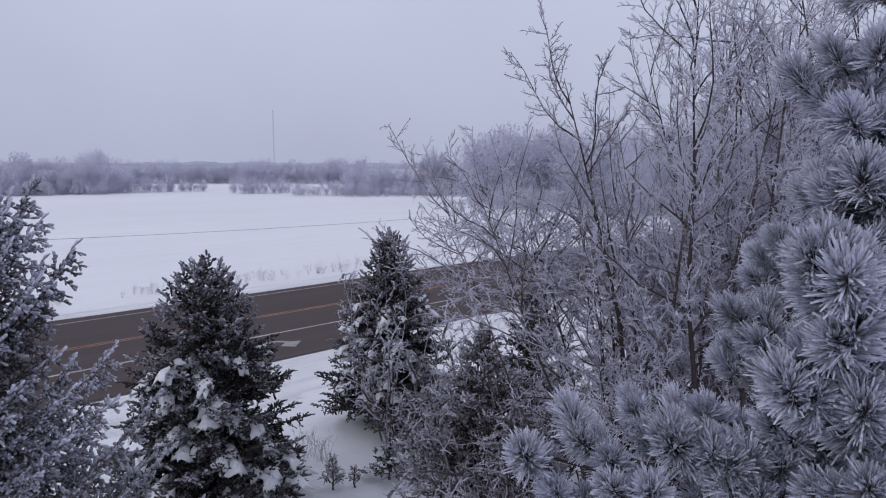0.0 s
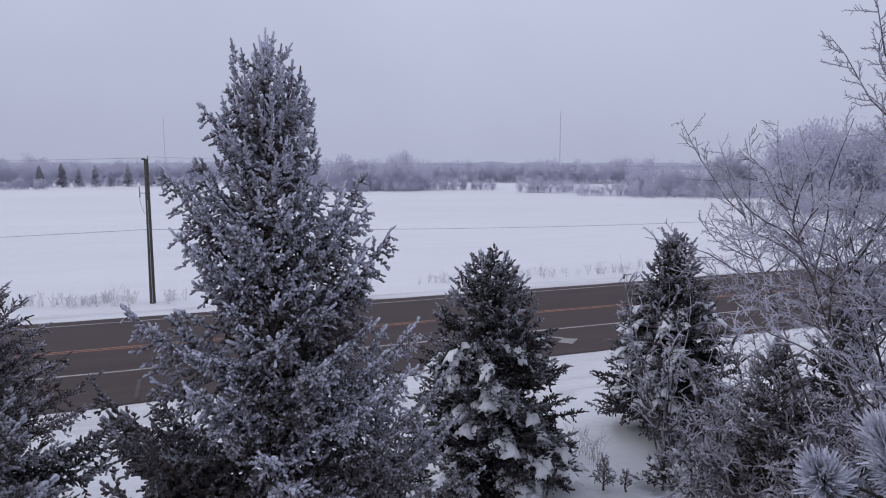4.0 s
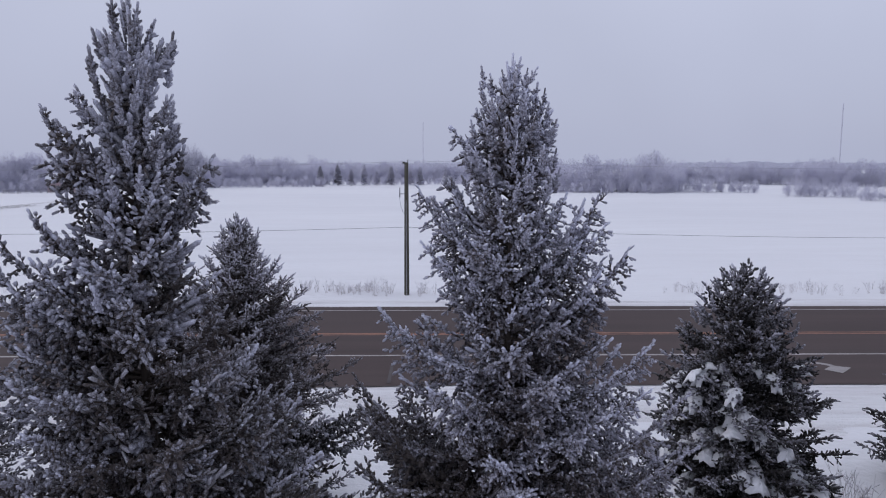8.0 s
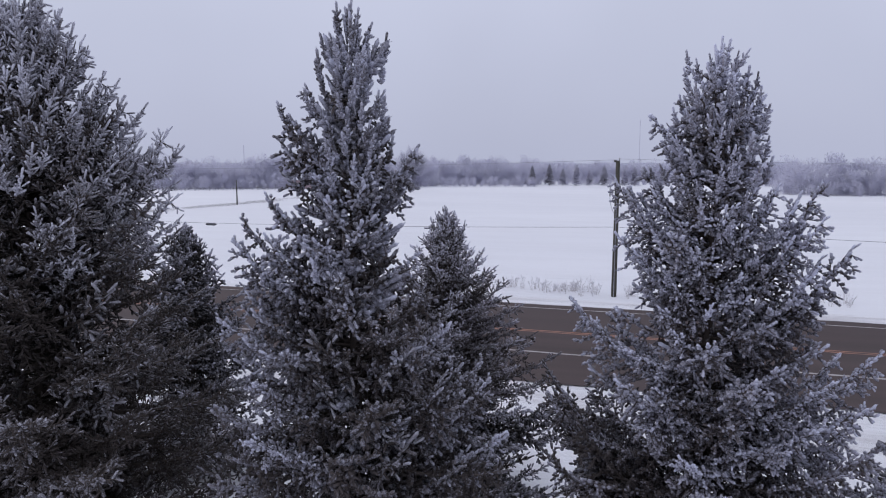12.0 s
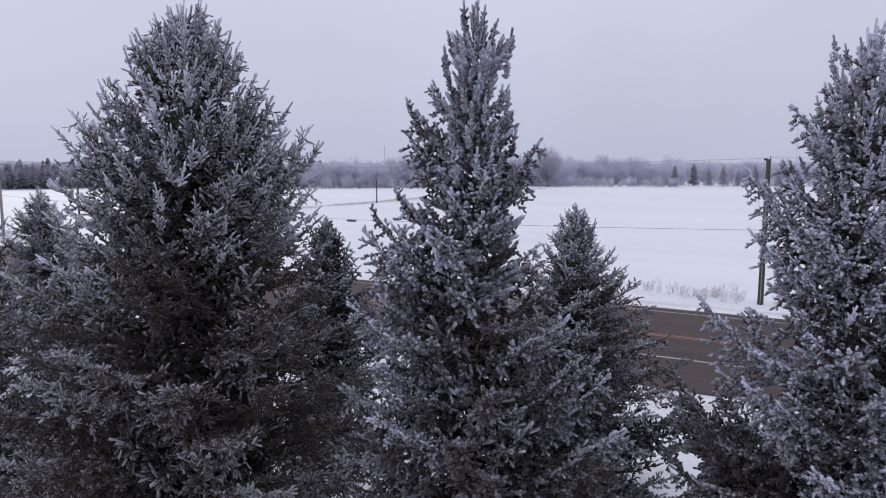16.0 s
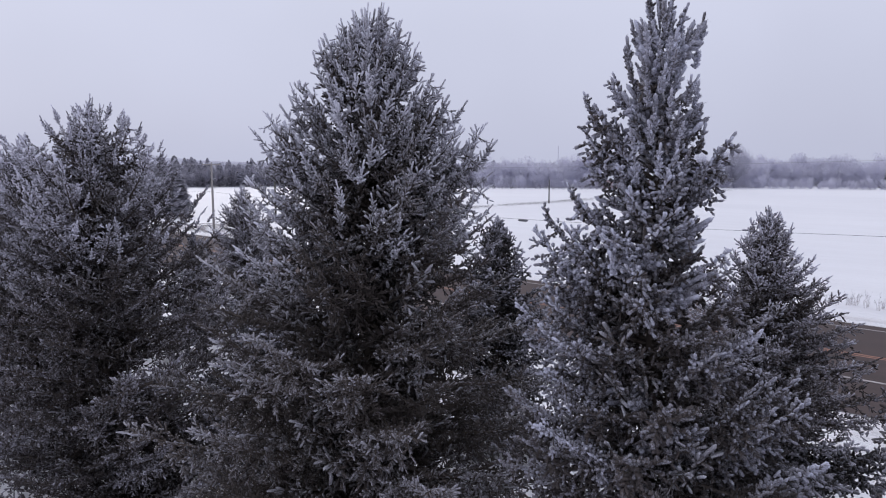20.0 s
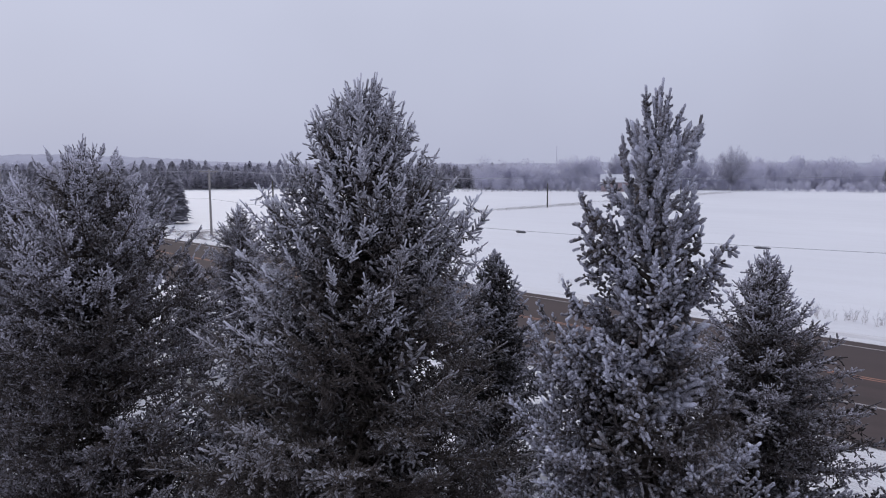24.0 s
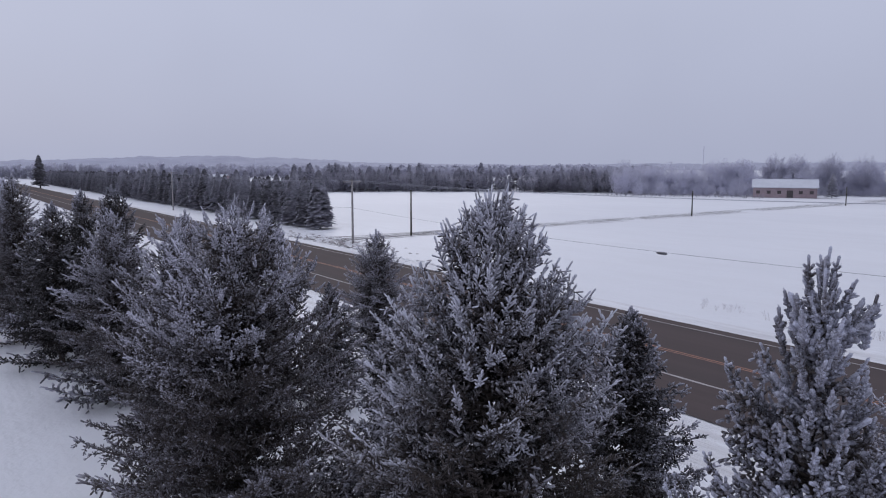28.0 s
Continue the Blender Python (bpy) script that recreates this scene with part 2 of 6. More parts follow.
# ---------------------------------------------------------------- mesh helpers
def np_mesh(name, verts, tris, mats, frost=None, slots=None, smooth=False):
    """One mesh out of numpy arrays of corners and triangles."""
    me = bpy.data.meshes.new(name)
    me.vertices.add(len(verts))
    me.vertices.foreach_set("co", np.ascontiguousarray(verts, dtype=np.float32).ravel())
    me.loops.add(len(tris) * 3)
    me.loops.foreach_set("vertex_index", np.ascontiguousarray(tris, dtype=np.int32).ravel())
    me.polygons.add(len(tris))
    me.polygons.foreach_set("loop_start", np.arange(0, len(tris) * 3, 3, dtype=np.int32))
    if slots is not None:
        me.polygons.foreach_set("material_index", np.ascontiguousarray(slots, dtype=np.int32))
    if smooth:
        me.polygons.foreach_set("use_smooth", np.ones(len(tris), dtype=bool))
    me.update(calc_edges=True)
    if frost is not None:
        at = me.attributes.new("frost", "FLOAT", "POINT")
        at.data.foreach_set("value", np.ascontiguousarray(frost, dtype=np.float32))
    for m in mats:
        me.materials.append(m)
    return me


def bm_mesh(name, bm, mat, smooth=False):
    me = bpy.data.meshes.new(name)
    bm.to_mesh(me)
    bm.free()
    for p in me.polygons:
        p.use_smooth = smooth
    me.materials.append(mat)
    return me


def part(name, data, parent, label=""):
    """Links a mesh as one part under a thing."""
    ob = new(name, data)
    ob.parent = parent
    if label:
        ob["label"] = label
    return ob


def thing(name, x, y, z, label, category, group="", kind="", turn=0.0):
    ob = new(name)
    ob.empty_display_size = 0.2
    ob.matrix_world = pose(x, y, z, 0, 0, turn)
    return tagged(ob, label, category, group, kind)


def unit(v):
    return v / np.maximum(np.linalg.norm(v, axis=-1, keepdims=True), 1e-9)


def frames_of(d):
    """Two directions square to each of d."""
    ref = np.where(np.abs(d[:, 2:3]) > 0.9, np.array([[1.0, 0, 0]]), np.array([[0, 0, 1.0]]))
    u = unit(np.cross(d, ref))
    return u, np.cross(d, u)


class Soup:
    """Collects triangles with a frost value for each corner and a material slot for each face."""

    def __init__(self):
        self.v, self.t, self.f, self.s, self.n = [], [], [], [], 0

    def add(self, v, t, f, slot=0):
        self.v.append(v)
        self.t.append(t + self.n)
        self.f.append(f)
        self.s.append(np.full(len(t), slot))
        self.n += len(v)

    def mesh(self, name, mats, smooth=False):
        return np_mesh(name, np.concatenate(self.v), np.concatenate(self.t), mats,
                       np.concatenate(self.f), np.concatenate(self.s), smooth)

    def moved(self, m3, offset, scale=1.0):
        return np.concatenate(self.v) * scale @ m3.T + offset

    def tubes(self, path, radii, sides, frost, slot=0):
        """Round stems: path (n, k, 3), radii (n, k), frost (n, k)."""
        n, k, _ = path.shape
        d = np.empty_like(path)
        d[:, :-1] = path[:, 1:] - path[:, :-1]
        d[:, -1] = d[:, -2]
        d = unit(d)
        u, w = frames_of(d.reshape(-1, 3))
        ang = np.arange(sides) * 2 * np.pi / sides
        ring = (u[:, None] * np.cos(ang)[None, :, None] + w[:, None] * np.sin(ang)[None, :, None]).reshape(n, k, sides, 3)
        v = path[:, :, None] + ring * radii[:, :, None, None]
        idx = np.arange(n * k * sides).reshape(n, k, sides)
        a, b = idx[:, :-1], idx[:, 1:]
        a2, b2 = np.roll(a, -1, 2), np.roll(b, -1, 2)
        t = np.concatenate([np.stack([a, a2, b2], -1).reshape(-1, 3), np.stack([a, b2, b], -1).reshape(-1, 3)])
        self.add(v.reshape(-1, 3), t, np.repeat(frost.reshape(-1), sides), slot)

    def shoots(self, p, d, length, radius, frost, rng, sides=4, needles=5):
        """Short needle-clad shoots like fingers, rounded at the end, with single needles standing off."""
        n = len(p)
        u, w = frames_of(d)
        ang = np.arange(sides) * 2 * np.pi / sides
        turn = rng.uniform(0, 6.28, n)
        ca, sa = np.cos(ang[None] + turn[:, None]), np.sin(ang[None] + turn[:, None])
        ring = u[:, None] * ca[..., None] + w[:, None] * sa[..., None]
        rings, fr = [], []
        blunt = np.maximum(0.78, 1 - 1.3 * radius / length)
        for s, r, q in ((0.05 + 0 * blunt, 0.78, 0.62), (blunt, 0.98, 0.95)):
            rings.append(p[:, None] + d[:, None] * (length * s)[:, None, None] + ring * (radius * r)[:, None, None])
            fr.append(np.clip(frost * q, 0, 2)[:, None] + rng.normal(0, 0.10, (n, sides)))
        tip = (p + d * length[:, None])[:, None]
        per = 2 * sides + 1
        v = np.concatenate(rings + [tip], 1).reshape(-1, 3)
        f = np.concatenate(fr + [(frost * 1.1)[:, None]], 1).reshape(-1)
        one = []
        for j in range(sides):
            a, b = j, (j + 1) % sides
            one += [(a, b, b + sides), (a, b + sides, a + sides)]
        for j in range(sides):
            one.append((sides + j, sides + (j + 1) % sides, 2 * sides))
        t = (np.array(one)[None] + (np.arange(n) * per)[:, None, None]).reshape(-1, 3)
        self.add(v, t, f)
        if needles:
            a = rng.uniform(0, 6.28, (n, needles))
            s = rng.uniform(0.12, 0.95, (n, needles))
            out = u[:, None] * np.cos(a)[..., None] + w[:, None] * np.sin(a)[..., None]
            base = p[:, None] + d[:, None] * (s * length[:, None])[..., None] + out * (radius * 0.6)[:, None, None]
            side = np.cross(out, np.broadcast_to(d[:, None], out.shape))
            far = base + out * (radius[:, None] * rng.uniform(0.50, 0.85, (n, needles)))[..., None]
            far = far + d[:, None] * (radius * 0.8)[:, None, None]
            wd = (radius * 0.17)[:, None, None]
            v = np.stack([base + side * wd, base - side * wd, far], 2).reshape(-1, 3)
            f = np.stack([frost * 0.7, frost * 0.7, frost * 1.35], 1)[:, None].repeat(needles, 1).reshape(-1)
            self.add(v, np.arange(len(v)).reshape(-1, 3), f)


# ---------------------------------------------------------------- spruces
def make_bough(seed, length, st):
    """One bough of a spruce along +x: a woody axis, side twigs on both sides, and shoots on all of them."""
    rng = np.random.default_rng(seed)
    so = Soup()
    k = 7
    s = np.linspace(0, 1, k)
    bend = rng.normal(0, 0.05) * length
    axis = np.stack([s * length, bend * s * s, length * (-st["sag"] * s + (st["sag"] + st["lift"]) * s * s)], 1)
    so.tubes(axis[None], (0.006 + 0.016 * length * (1 - s))[None], 4, np.full((1, k), 0.15), 1)

    def on_axis(q):
        return np.stack([np.interp(q, s, axis[:, i]) for i in range(3)], -1)

    gap = st["twig_gap"]
    q = np.arange(min(0.25, 0.10 / length), 0.97, gap / length / 2)
    q = np.clip(q + rng.uniform(-0.3, 0.3, len(q)) * gap / length / 2, 0.02, 0.98)
    m = len(q)
    side = np.where(np.arange(m) % 2 == 0, 1.0, -1.0)
    pend = rng.random(m) < st["pend"]
    body = np.clip(q * 2.6, 0.45, 1.0) * (1.03 - q) ** 0.85
    tl = np.clip(0.06 + st["width"] * length ** 0.8 * body, 0.06, 0.46) * rng.uniform(0.6, 1.2, m)
    tl = np.where(pend, np.minimum(tl, 0.36), tl)
    yaw = side * np.where(pend, rng.uniform(0.1, 1.6, m), rng.uniform(0.55, 1.20, m))
    drop = np.where(pend, rng.uniform(-2.2, -0.9, m), rng.uniform(-0.45, 0.25, m) + 0.35 * q) * (0.5 + 0.5 * st["hang"])
    td = unit(np.stack([np.cos(yaw), np.sin(yaw), drop], 1))
    tp = on_axis(q)
    ks = np.array([0, 0.5, 1.0])
    path = tp[:, None] + td[:, None] * (tl[:, None] * ks)[..., None]
    path[:, :, 2] += (tl * np.where(pend, 0.10, 0.16))[:, None] * ks ** 2
    so.tubes(path, np.stack([0.007 + 0 * tl, 0.005 + 0 * tl, 0.003 + 0 * tl], 1), 3, np.full(path.shape[:2], 0.2), 1)
    P, D, Lh, Fr = [], [], [], []
    for i in range(m):
        c = max(3, int(tl[i] / st["shoot_gap"] * 2.0))
        z = np.linspace(0.10, 1.0, c) + rng.uniform(-0.03, 0.03, c)
        pos = np.stack([np.interp(z, ks, path[i, :, a]) for a in range(3)], 1)
        fwd = unit((path[i, 2] - path[i, 1])[None])[0]
        lat = np.cross(fwd, (0, 0, 1.0))
        lat = lat / max(np.linalg.norm(lat), 1e-6)
        up = np.cross(lat, fwd)
        # shoots stand round the twig, most of them to its two sides and above
        turn = np.where((np.arange(c) + rng.integers(2)) % 2 == 0, 0.25, math.pi - 0.25) + rng.normal(0.0, 1.1, c)
        an = rng.uniform(0.55, 1.45, c) * (1 - 0.75 * np.clip(z, 0, 1) ** 6)
        dd = fwd[None] * np.cos(an)[:, None] + (lat[None] * np.cos(turn)[:, None] + up[None] * np.sin(turn)[:, None]) * np.sin(an)[:, None]
        dd[:, 2] += st["perk"]
        P.append(pos)
        D.append(unit(dd))
        Lh.append(st["shoot"] * rng.uniform(0.7, 1.2, c) * (0.8 + 0.35 * z))
        out = (0.96 - st["core"]) + st["core"] * q[i] - (0.12 if pend[i] else 0.0)
        Fr.append(np.clip((0.50 + 0.50 * z) * out * st["frost"] + rng.normal(0, 0.10, c), 0, 1.2))
    # fingers along the axis, and a fan of longer ones at its end
    c = max(4, int(length / st["shoot_gap"] * 1.3))
    z = np.linspace(0.2, 1.0, c)
    an = np.where(np.arange(c) % 2 == 0, 1.0, -1.0) * rng.uniform(0.2, 0.9, c) * (1 - z ** 8)
    dd = np.stack([np.cos(an), np.sin(an), rng.uniform(0.15, 0.75, c)], 1)
    P.append(on_axis(z))
    D.append(unit(dd))
    Lh.append(st["shoot"] * rng.uniform(0.8, 1.3, c) * np.where(z > 0.9, 1.35, 1.0))
    Fr.append(np.clip((0.35 + 0.65 * z) * st["frost"] + rng.normal(0.03, 0.08, c), 0, 1.2))
    P, D, Lh, Fr = np.concatenate(P), np.concatenate(D), np.concatenate(Lh), np.concatenate(Fr)
    so.shoots(P, D, Lh, st["girth"] * rng.uniform(0.8, 1.2, len(P)), Fr, rng, st["sides"], st["needles"])
    if st.get("snow"):
        # lumpy mitts of snow draped over the outer twigs
        for _ in range(3 if length > 0.6 else 2):
            cx, cy = rng.uniform(0.55, 0.97) * length, rng.normal(0, 0.11) * length
            ra, rb, rc = rng.uniform(0.08, 0.17) * length ** 0.6 + 0.02, rng.uniform(0.08, 0.15) * length ** 0.6 + 0.02, rng.uniform(0.035, 0.055)
            nu, nv = 16, 9
            th, ph = np.meshgrid(np.arange(nu) * 2 * np.pi / nu, np.linspace(-0.5, 0.5, nv) * np.pi, indexing="ij")
            p1, p2, p3 = rng.uniform(0, 6.28, 3)
            lump = 1 + 0.28 * np.sin(3 * th + p1) + 0.22 * np.sin(5 * th + p2 + 2 * ph) + 0.14 * np.sin(8 * th + p3)
            v = np.stack([ra * np.cos(ph) * np.cos(th) * lump, rb * np.cos(ph) * np.sin(th) * lump, rc * np.sin(ph) * (1 + 0.3 * np.sin(4 * th + p3))], -1).reshape(-1, 3)
            v[:, 2] -= 0.9 * np.abs(v[:, 1]) ** 1.3 + 0.5 * np.clip(v[:, 0], 0, 1)
            v = v + np.array([cx, cy, float(np.interp(cx, axis[:, 0], axis[:, 2])) + 0.06])
            i = np.arange(nu * nv).reshape(nu, nv)
            j = np.roll(i, -1, 0)
            f = np.concatenate([np.stack([i[:, :-1], j[:, :-1], j[:, 1:]], -1).reshape(-1, 3), np.stack([i[:, :-1], j[:, 1:], i[:, 1:]], -1).reshape(-1, 3)])
            so.add(v, f, np.ones(len(v)), 2)
    return so.mesh("bough", [st["mat"], M_BARK, M_CLUMP], True)


def make_spray(seed, st):
    """The end of a branch: a straight shoot with finger shoots in loose pairs, flat on a fine spruce, all round on a stubby one."""
    rng = np.random.default_rng(seed)
    so = Soup()
    ln = 0.36
    k = 5
    s = np.linspace(0.08, 0.72, k) + rng.uniform(-0.05, 0.05, k)
    p = np.repeat(np.stack([s * ln, 0 * s, 0.04 * s * s], 1), 2, 0) + rng.normal(0, 0.012, (2 * k, 3))
    turn = np.tile([0.0, np.pi], k) + rng.normal(0, 0.25 + 0.9 * st["round"], 2 * k)
    an = rng.uniform(0.45, 1.0, 2 * k)
    d = np.stack([np.cos(an), np.sin(an) * np.cos(turn), np.sin(an) * np.sin(turn) + 0.12], 1)
    fl = st["finger"] * rng.uniform(0.55, 1.35, 2 * k) * np.repeat(1.2 - 0.6 * s, 2)
    p = np.concatenate([p, [[0.0, 0, 0], [ln * 0.5, 0, 0.01], [ln * 0.80, 0, 0.03]]])
    d = np.concatenate([d, [[1.0, 0, 0.06], [1, 0, 0.1], [1.0, 0, 0.12]]])
    fl = np.concatenate([fl, [ln * 0.55, ln * 0.4, st["finger"] * 1.5]])
    fr = st["frost"] * rng.uniform(0.55, 1.0, len(p))
    girth = st["girth"] * (1.15 + 0.4 * st["round"])
    so.shoots(p, unit(d), fl, girth * rng.uniform(0.85, 1.1, len(p)), fr, rng, 5, 14)
    m = 8 + int(10 * st["round"])
    q = rng.uniform(0.0, 0.75, m)
    pp = np.stack([q * ln, 0 * q, 0.03 * q], 1)
    a = rng.uniform(0, 6.28, m)
    dd = unit(np.stack([0.7 + 0 * q, np.cos(a) * 0.8, np.sin(a) * 0.8], 1))
    so.shoots(pp, dd, st["finger"] * rng.uniform(0.4, 0.8, m), np.full(m, girth), np.full(m, st["frost"] * 0.6), rng, 4, 4)
    return so.mesh("tip_spray", [st["mat"], M_BARK], True)


SIZES = (0.22, 0.40, 0.65, 0.95, 1.30, 1.70, 2.20)


def bough_set(seed, st, variants=2, sizes=SIZES):
    return {L: [make_bough(seed + 31 * i + 7 * v, L, st) for v in range(variants)] for i, L in enumerate(sizes)}


BASE = dict(sag=0.12, lift=0.24, twig_gap=0.088, shoot_gap=0.055, hang=0.8, perk=0.05, shoot=0.085, girth=0.0185,
            frost=0.95, sides=4, needles=5, pend=0.35, width=0.36, core=0.50, round=0.3, mat=M_RIME_MID)
STYLES = {
    "heavy": dict(BASE, mat=M_RIME_HEAVY, frost=0.96, shoot=0.044, girth=0.0126, hang=0.9, perk=0.10, twig_gap=0.066, shoot_gap=0.036, pend=0.46, round=1.0),
    "stout": dict(BASE, mat=M_RIME_MID, frost=0.84, shoot=0.049, girth=0.0138, perk=0.08, twig_gap=0.070, shoot_gap=0.039, pend=0.45, core=0.58, round=1.0),
    "fine": dict(BASE, mat=M_RIME_FINE, frost=1.06, shoot=0.068, girth=0.0102, hang=0.8, perk=0.10, twig_gap=0.076, shoot_gap=0.042, pend=0.36, core=0.72),
    "broad": dict(BASE, mat=M_BROAD, frost=0.96, shoot=0.076, girth=0.0135, twig_gap=0.100, shoot_gap=0.056, hang=0.6, needles=2, perk=0.24, pend=0.22, core=0.62),
    "dark": dict(BASE, mat=M_RIME_DARK, core=0.62, frost=0.82, shoot=0.095, girth=0.0205, twig_gap=0.11, shoot_gap=0.072, hang=0.5, pend=0.25),
    "coarse": dict(BASE, mat=M_RIME_FINE, frost=0.48, shoot=0.16, girth=0.030, twig_gap=0.20, shoot_gap=0.15, hang=0.8, needles=0, sides=3),
    "inner": dict(BASE, mat=M_RIME_FINE, frost=0.52, shoot=0.10, girth=0.017, twig_gap=0.14, shoot_gap=0.085, hang=1.0, needles=0, sides=3, pend=0.5),
    "remote": dict(BASE, mat=M_RIME_DARK, frost=0.80, shoot=0.20, girth=0.040, twig_gap=0.26, shoot_gap=0.17, hang=0.5, needles=0, sides=3),
    "remote_pale": dict(BASE, mat=M_BROAD, frost=1.0, shoot=0.20, girth=0.038, twig_gap=0.26, shoot_gap=0.17, hang=0.5, needles=0, perk=0.2, sides=3),
}
STYLES["inner_pale"] = dict(STYLES["inner"], mat=M_RIME_HEAVY, frost=0.62, shoot=0.08, girth=0.016)
STYLES["heavy_low"] = dict(STYLES["heavy"], frost=0.66)
STYLES["snowy"] = dict(STYLES["dark"], snow=True, frost=0.5, sag=0.02, lift=-0.06)
STYLES["dark_low"] = dict(STYLES["dark"], frost=0.42)
STYLES["fine_low"] = dict(STYLES["fine"], frost=0.46)
STYLES["broad_low"] = dict(STYLES["broad"], frost=0.44)
STYLES["stout_low"] = dict(STYLES["stout"], frost=0.42)
BOUGHS = {k: bough_set(100 * (i + 1), STYLES[k], 2) for i, k in enumerate(STYLES)}


def bough_mesh(style, length, rng):
    L = min(SIZES, key=lambda a: abs(math.log(a / length)))
    return BOUGHS[style][L][int(rng.integers(2))], length / L


def add_bough(tree, style, rng, z, az, length, elev, trunk_r=0.04, roll=None):
    me, sc = bough_mesh(style, length, rng)
    ob = part("bough", me, tree)
    r = radians(az)
    ob.matrix_local = (Matrix.Translation((math.cos(r) * trunk_r * 0.5, math.sin(r) * trunk_r * 0.5, z)) @ Matrix.Rotation(r, 4, "Z")
                       @ Matrix.Rotation(-radians(elev), 4, "Y") @ Matrix.Rotation(radians(rng.uniform(-14, 14) if roll is None else roll), 4, "X")
                       @ Matrix.Diagonal((sc, sc * (1 if rng.random() < 0.5 else -1), sc, 1)))
    return ob


SPRAYS = {}


def spray_mesh(style, rng):
    if style not in SPRAYS:
        SPRAYS[style] = [make_spray(700 + 13 * i, dict(STYLES[style], finger=0.10)) for i in range(4)]
    return SPRAYS[style][int(rng.integers(4))]


def add_spray(tree, style, rng, z, az, out, elev, size):
    ob = part("tip_spray", spray_mesh(style, rng), tree)
    r = radians(az)
    ob.matrix_local = (Matrix.Translation((math.cos(r) * out, math.sin(r) * out, z)) @ Matrix.Rotation(r + rng.uniform(-0.5, 0.5), 4, "Z")
                       @ Matrix.Rotation(-radians(elev), 4, "Y") @ Matrix.Rotation(rng.uniform(-0.7, 0.7), 4, "X") @ Matrix.Scale(size, 4))
    return ob


def add_tip(tree, style, rng, across, towards, z, size):
    """A spray that stands upright on the outer crown: across the row, towards the yard, and the height of its end."""
    flat = Vector((-tree.location.x, -tree.location.y, 0)).normalized()
    side = flat.cross(Vector((0, 0, -1)))
    lean = 0.10 * (1 if across > 0 else -1) + 0.45 * across + rng.uniform(-0.12, 0.12)
    x = (Vector((0, 0, 1)) + side * lean + flat * (0.15 + 0.5 * towards)).normalized()
    y = (flat + side * rng.uniform(-0.5, 0.5) + Vector((0, 0, 0.2))).cross(x).normalized()
    end = side * across + flat * towards + Vector((0, 0, z))
    ob = part("tip_spray", spray_mesh(style, rng), tree)
    ob.matrix_local = Matrix.Translation(end - x * 0.44 * size) @ Matrix((x, y, x.cross(y))).transposed().to_4x4() @ Matrix.Scale(size, 4)
    return ob


def trunk_mesh(height, radius, lean=0.0, seed=1, mat=None):
    rng = np.random.default_rng(seed)
    k = 14
    s = np.linspace(0, 1, k)
    path = np.stack([np.cumsum(rng.normal(0, 0.006, k)) + lean * s, np.cumsum(rng.normal(0, 0.006, k)), s * height], 1)
    path[:, :2] -= path[0, :2]
    path[:, :2] -= s[:, None] ** 2 * (path[-1, :2] - np.array([lean, 0]))
    so = Soup()
    rad = radius * (1 - s) ** 0.85 + 0.008
    rad[0] *= 1.3
    so.tubes(path[None], rad[None], 9, np.zeros((1, k)))
    return so.mesh("trunk", [mat or M_BARK], True)


def leader_mesh(style, seed, size=0.3):
    """The top of a spruce: a leader and a crown of upright finger shoots, each with short shoots round it."""
    rng = np.random.default_rng(seed)
    st = STYLES[style]
    so = Soup()
    n = 26
    a = np.arange(n) * 2.4 + rng.uniform(0, 1, n)
    low = (np.arange(n) + 0.5) / n
    tilt = 0.08 + 0.50 * low * rng.uniform(0.6, 1.2, n)
    d = np.stack([np.cos(a) * np.sin(tilt), np.sin(a) * np.sin(tilt), np.cos(tilt)], 1)
    p = np.stack([np.cos(a) * 0.34 * low * size, np.sin(a) * 0.34 * low * size, (0.25 - 1.9 * low) * size], 1)
    p = np.concatenate([[[0, 0, -0.1 * size]], p])
    d = np.concatenate([[[0.03, 0, 1.0]], d])
    ln = np.concatenate([[0.66 * size], rng.uniform(0.40, 0.80, n) * size])
    so.shoots(p, unit(d), ln, np.full(n + 1, st["girth"] * 0.86), st["frost"] * rng.uniform(0.7, 1.0, n + 1), rng, 5, st["needles"] * 6)
    m = 110
    i = rng.integers(0, n + 1, m)
    s = rng.uniform(0.0, 0.55, m)
    pp = p[i] + unit(d)[i] * (ln[i] * s)[:, None]
    dd = unit(unit(d)[i] * 0.9 + rng.normal(0, 0.55, (m, 3)))
    so.shoots(pp, dd, st["shoot"] * rng.uniform(0.6, 1.1, m), np.full(m, st["girth"] * 0.9), st["frost"] * rng.uniform(0.5, 0.95, m), rng, st["sides"], st["needles"])
    return so.mesh("leader", [st["mat"], M_BARK], True)


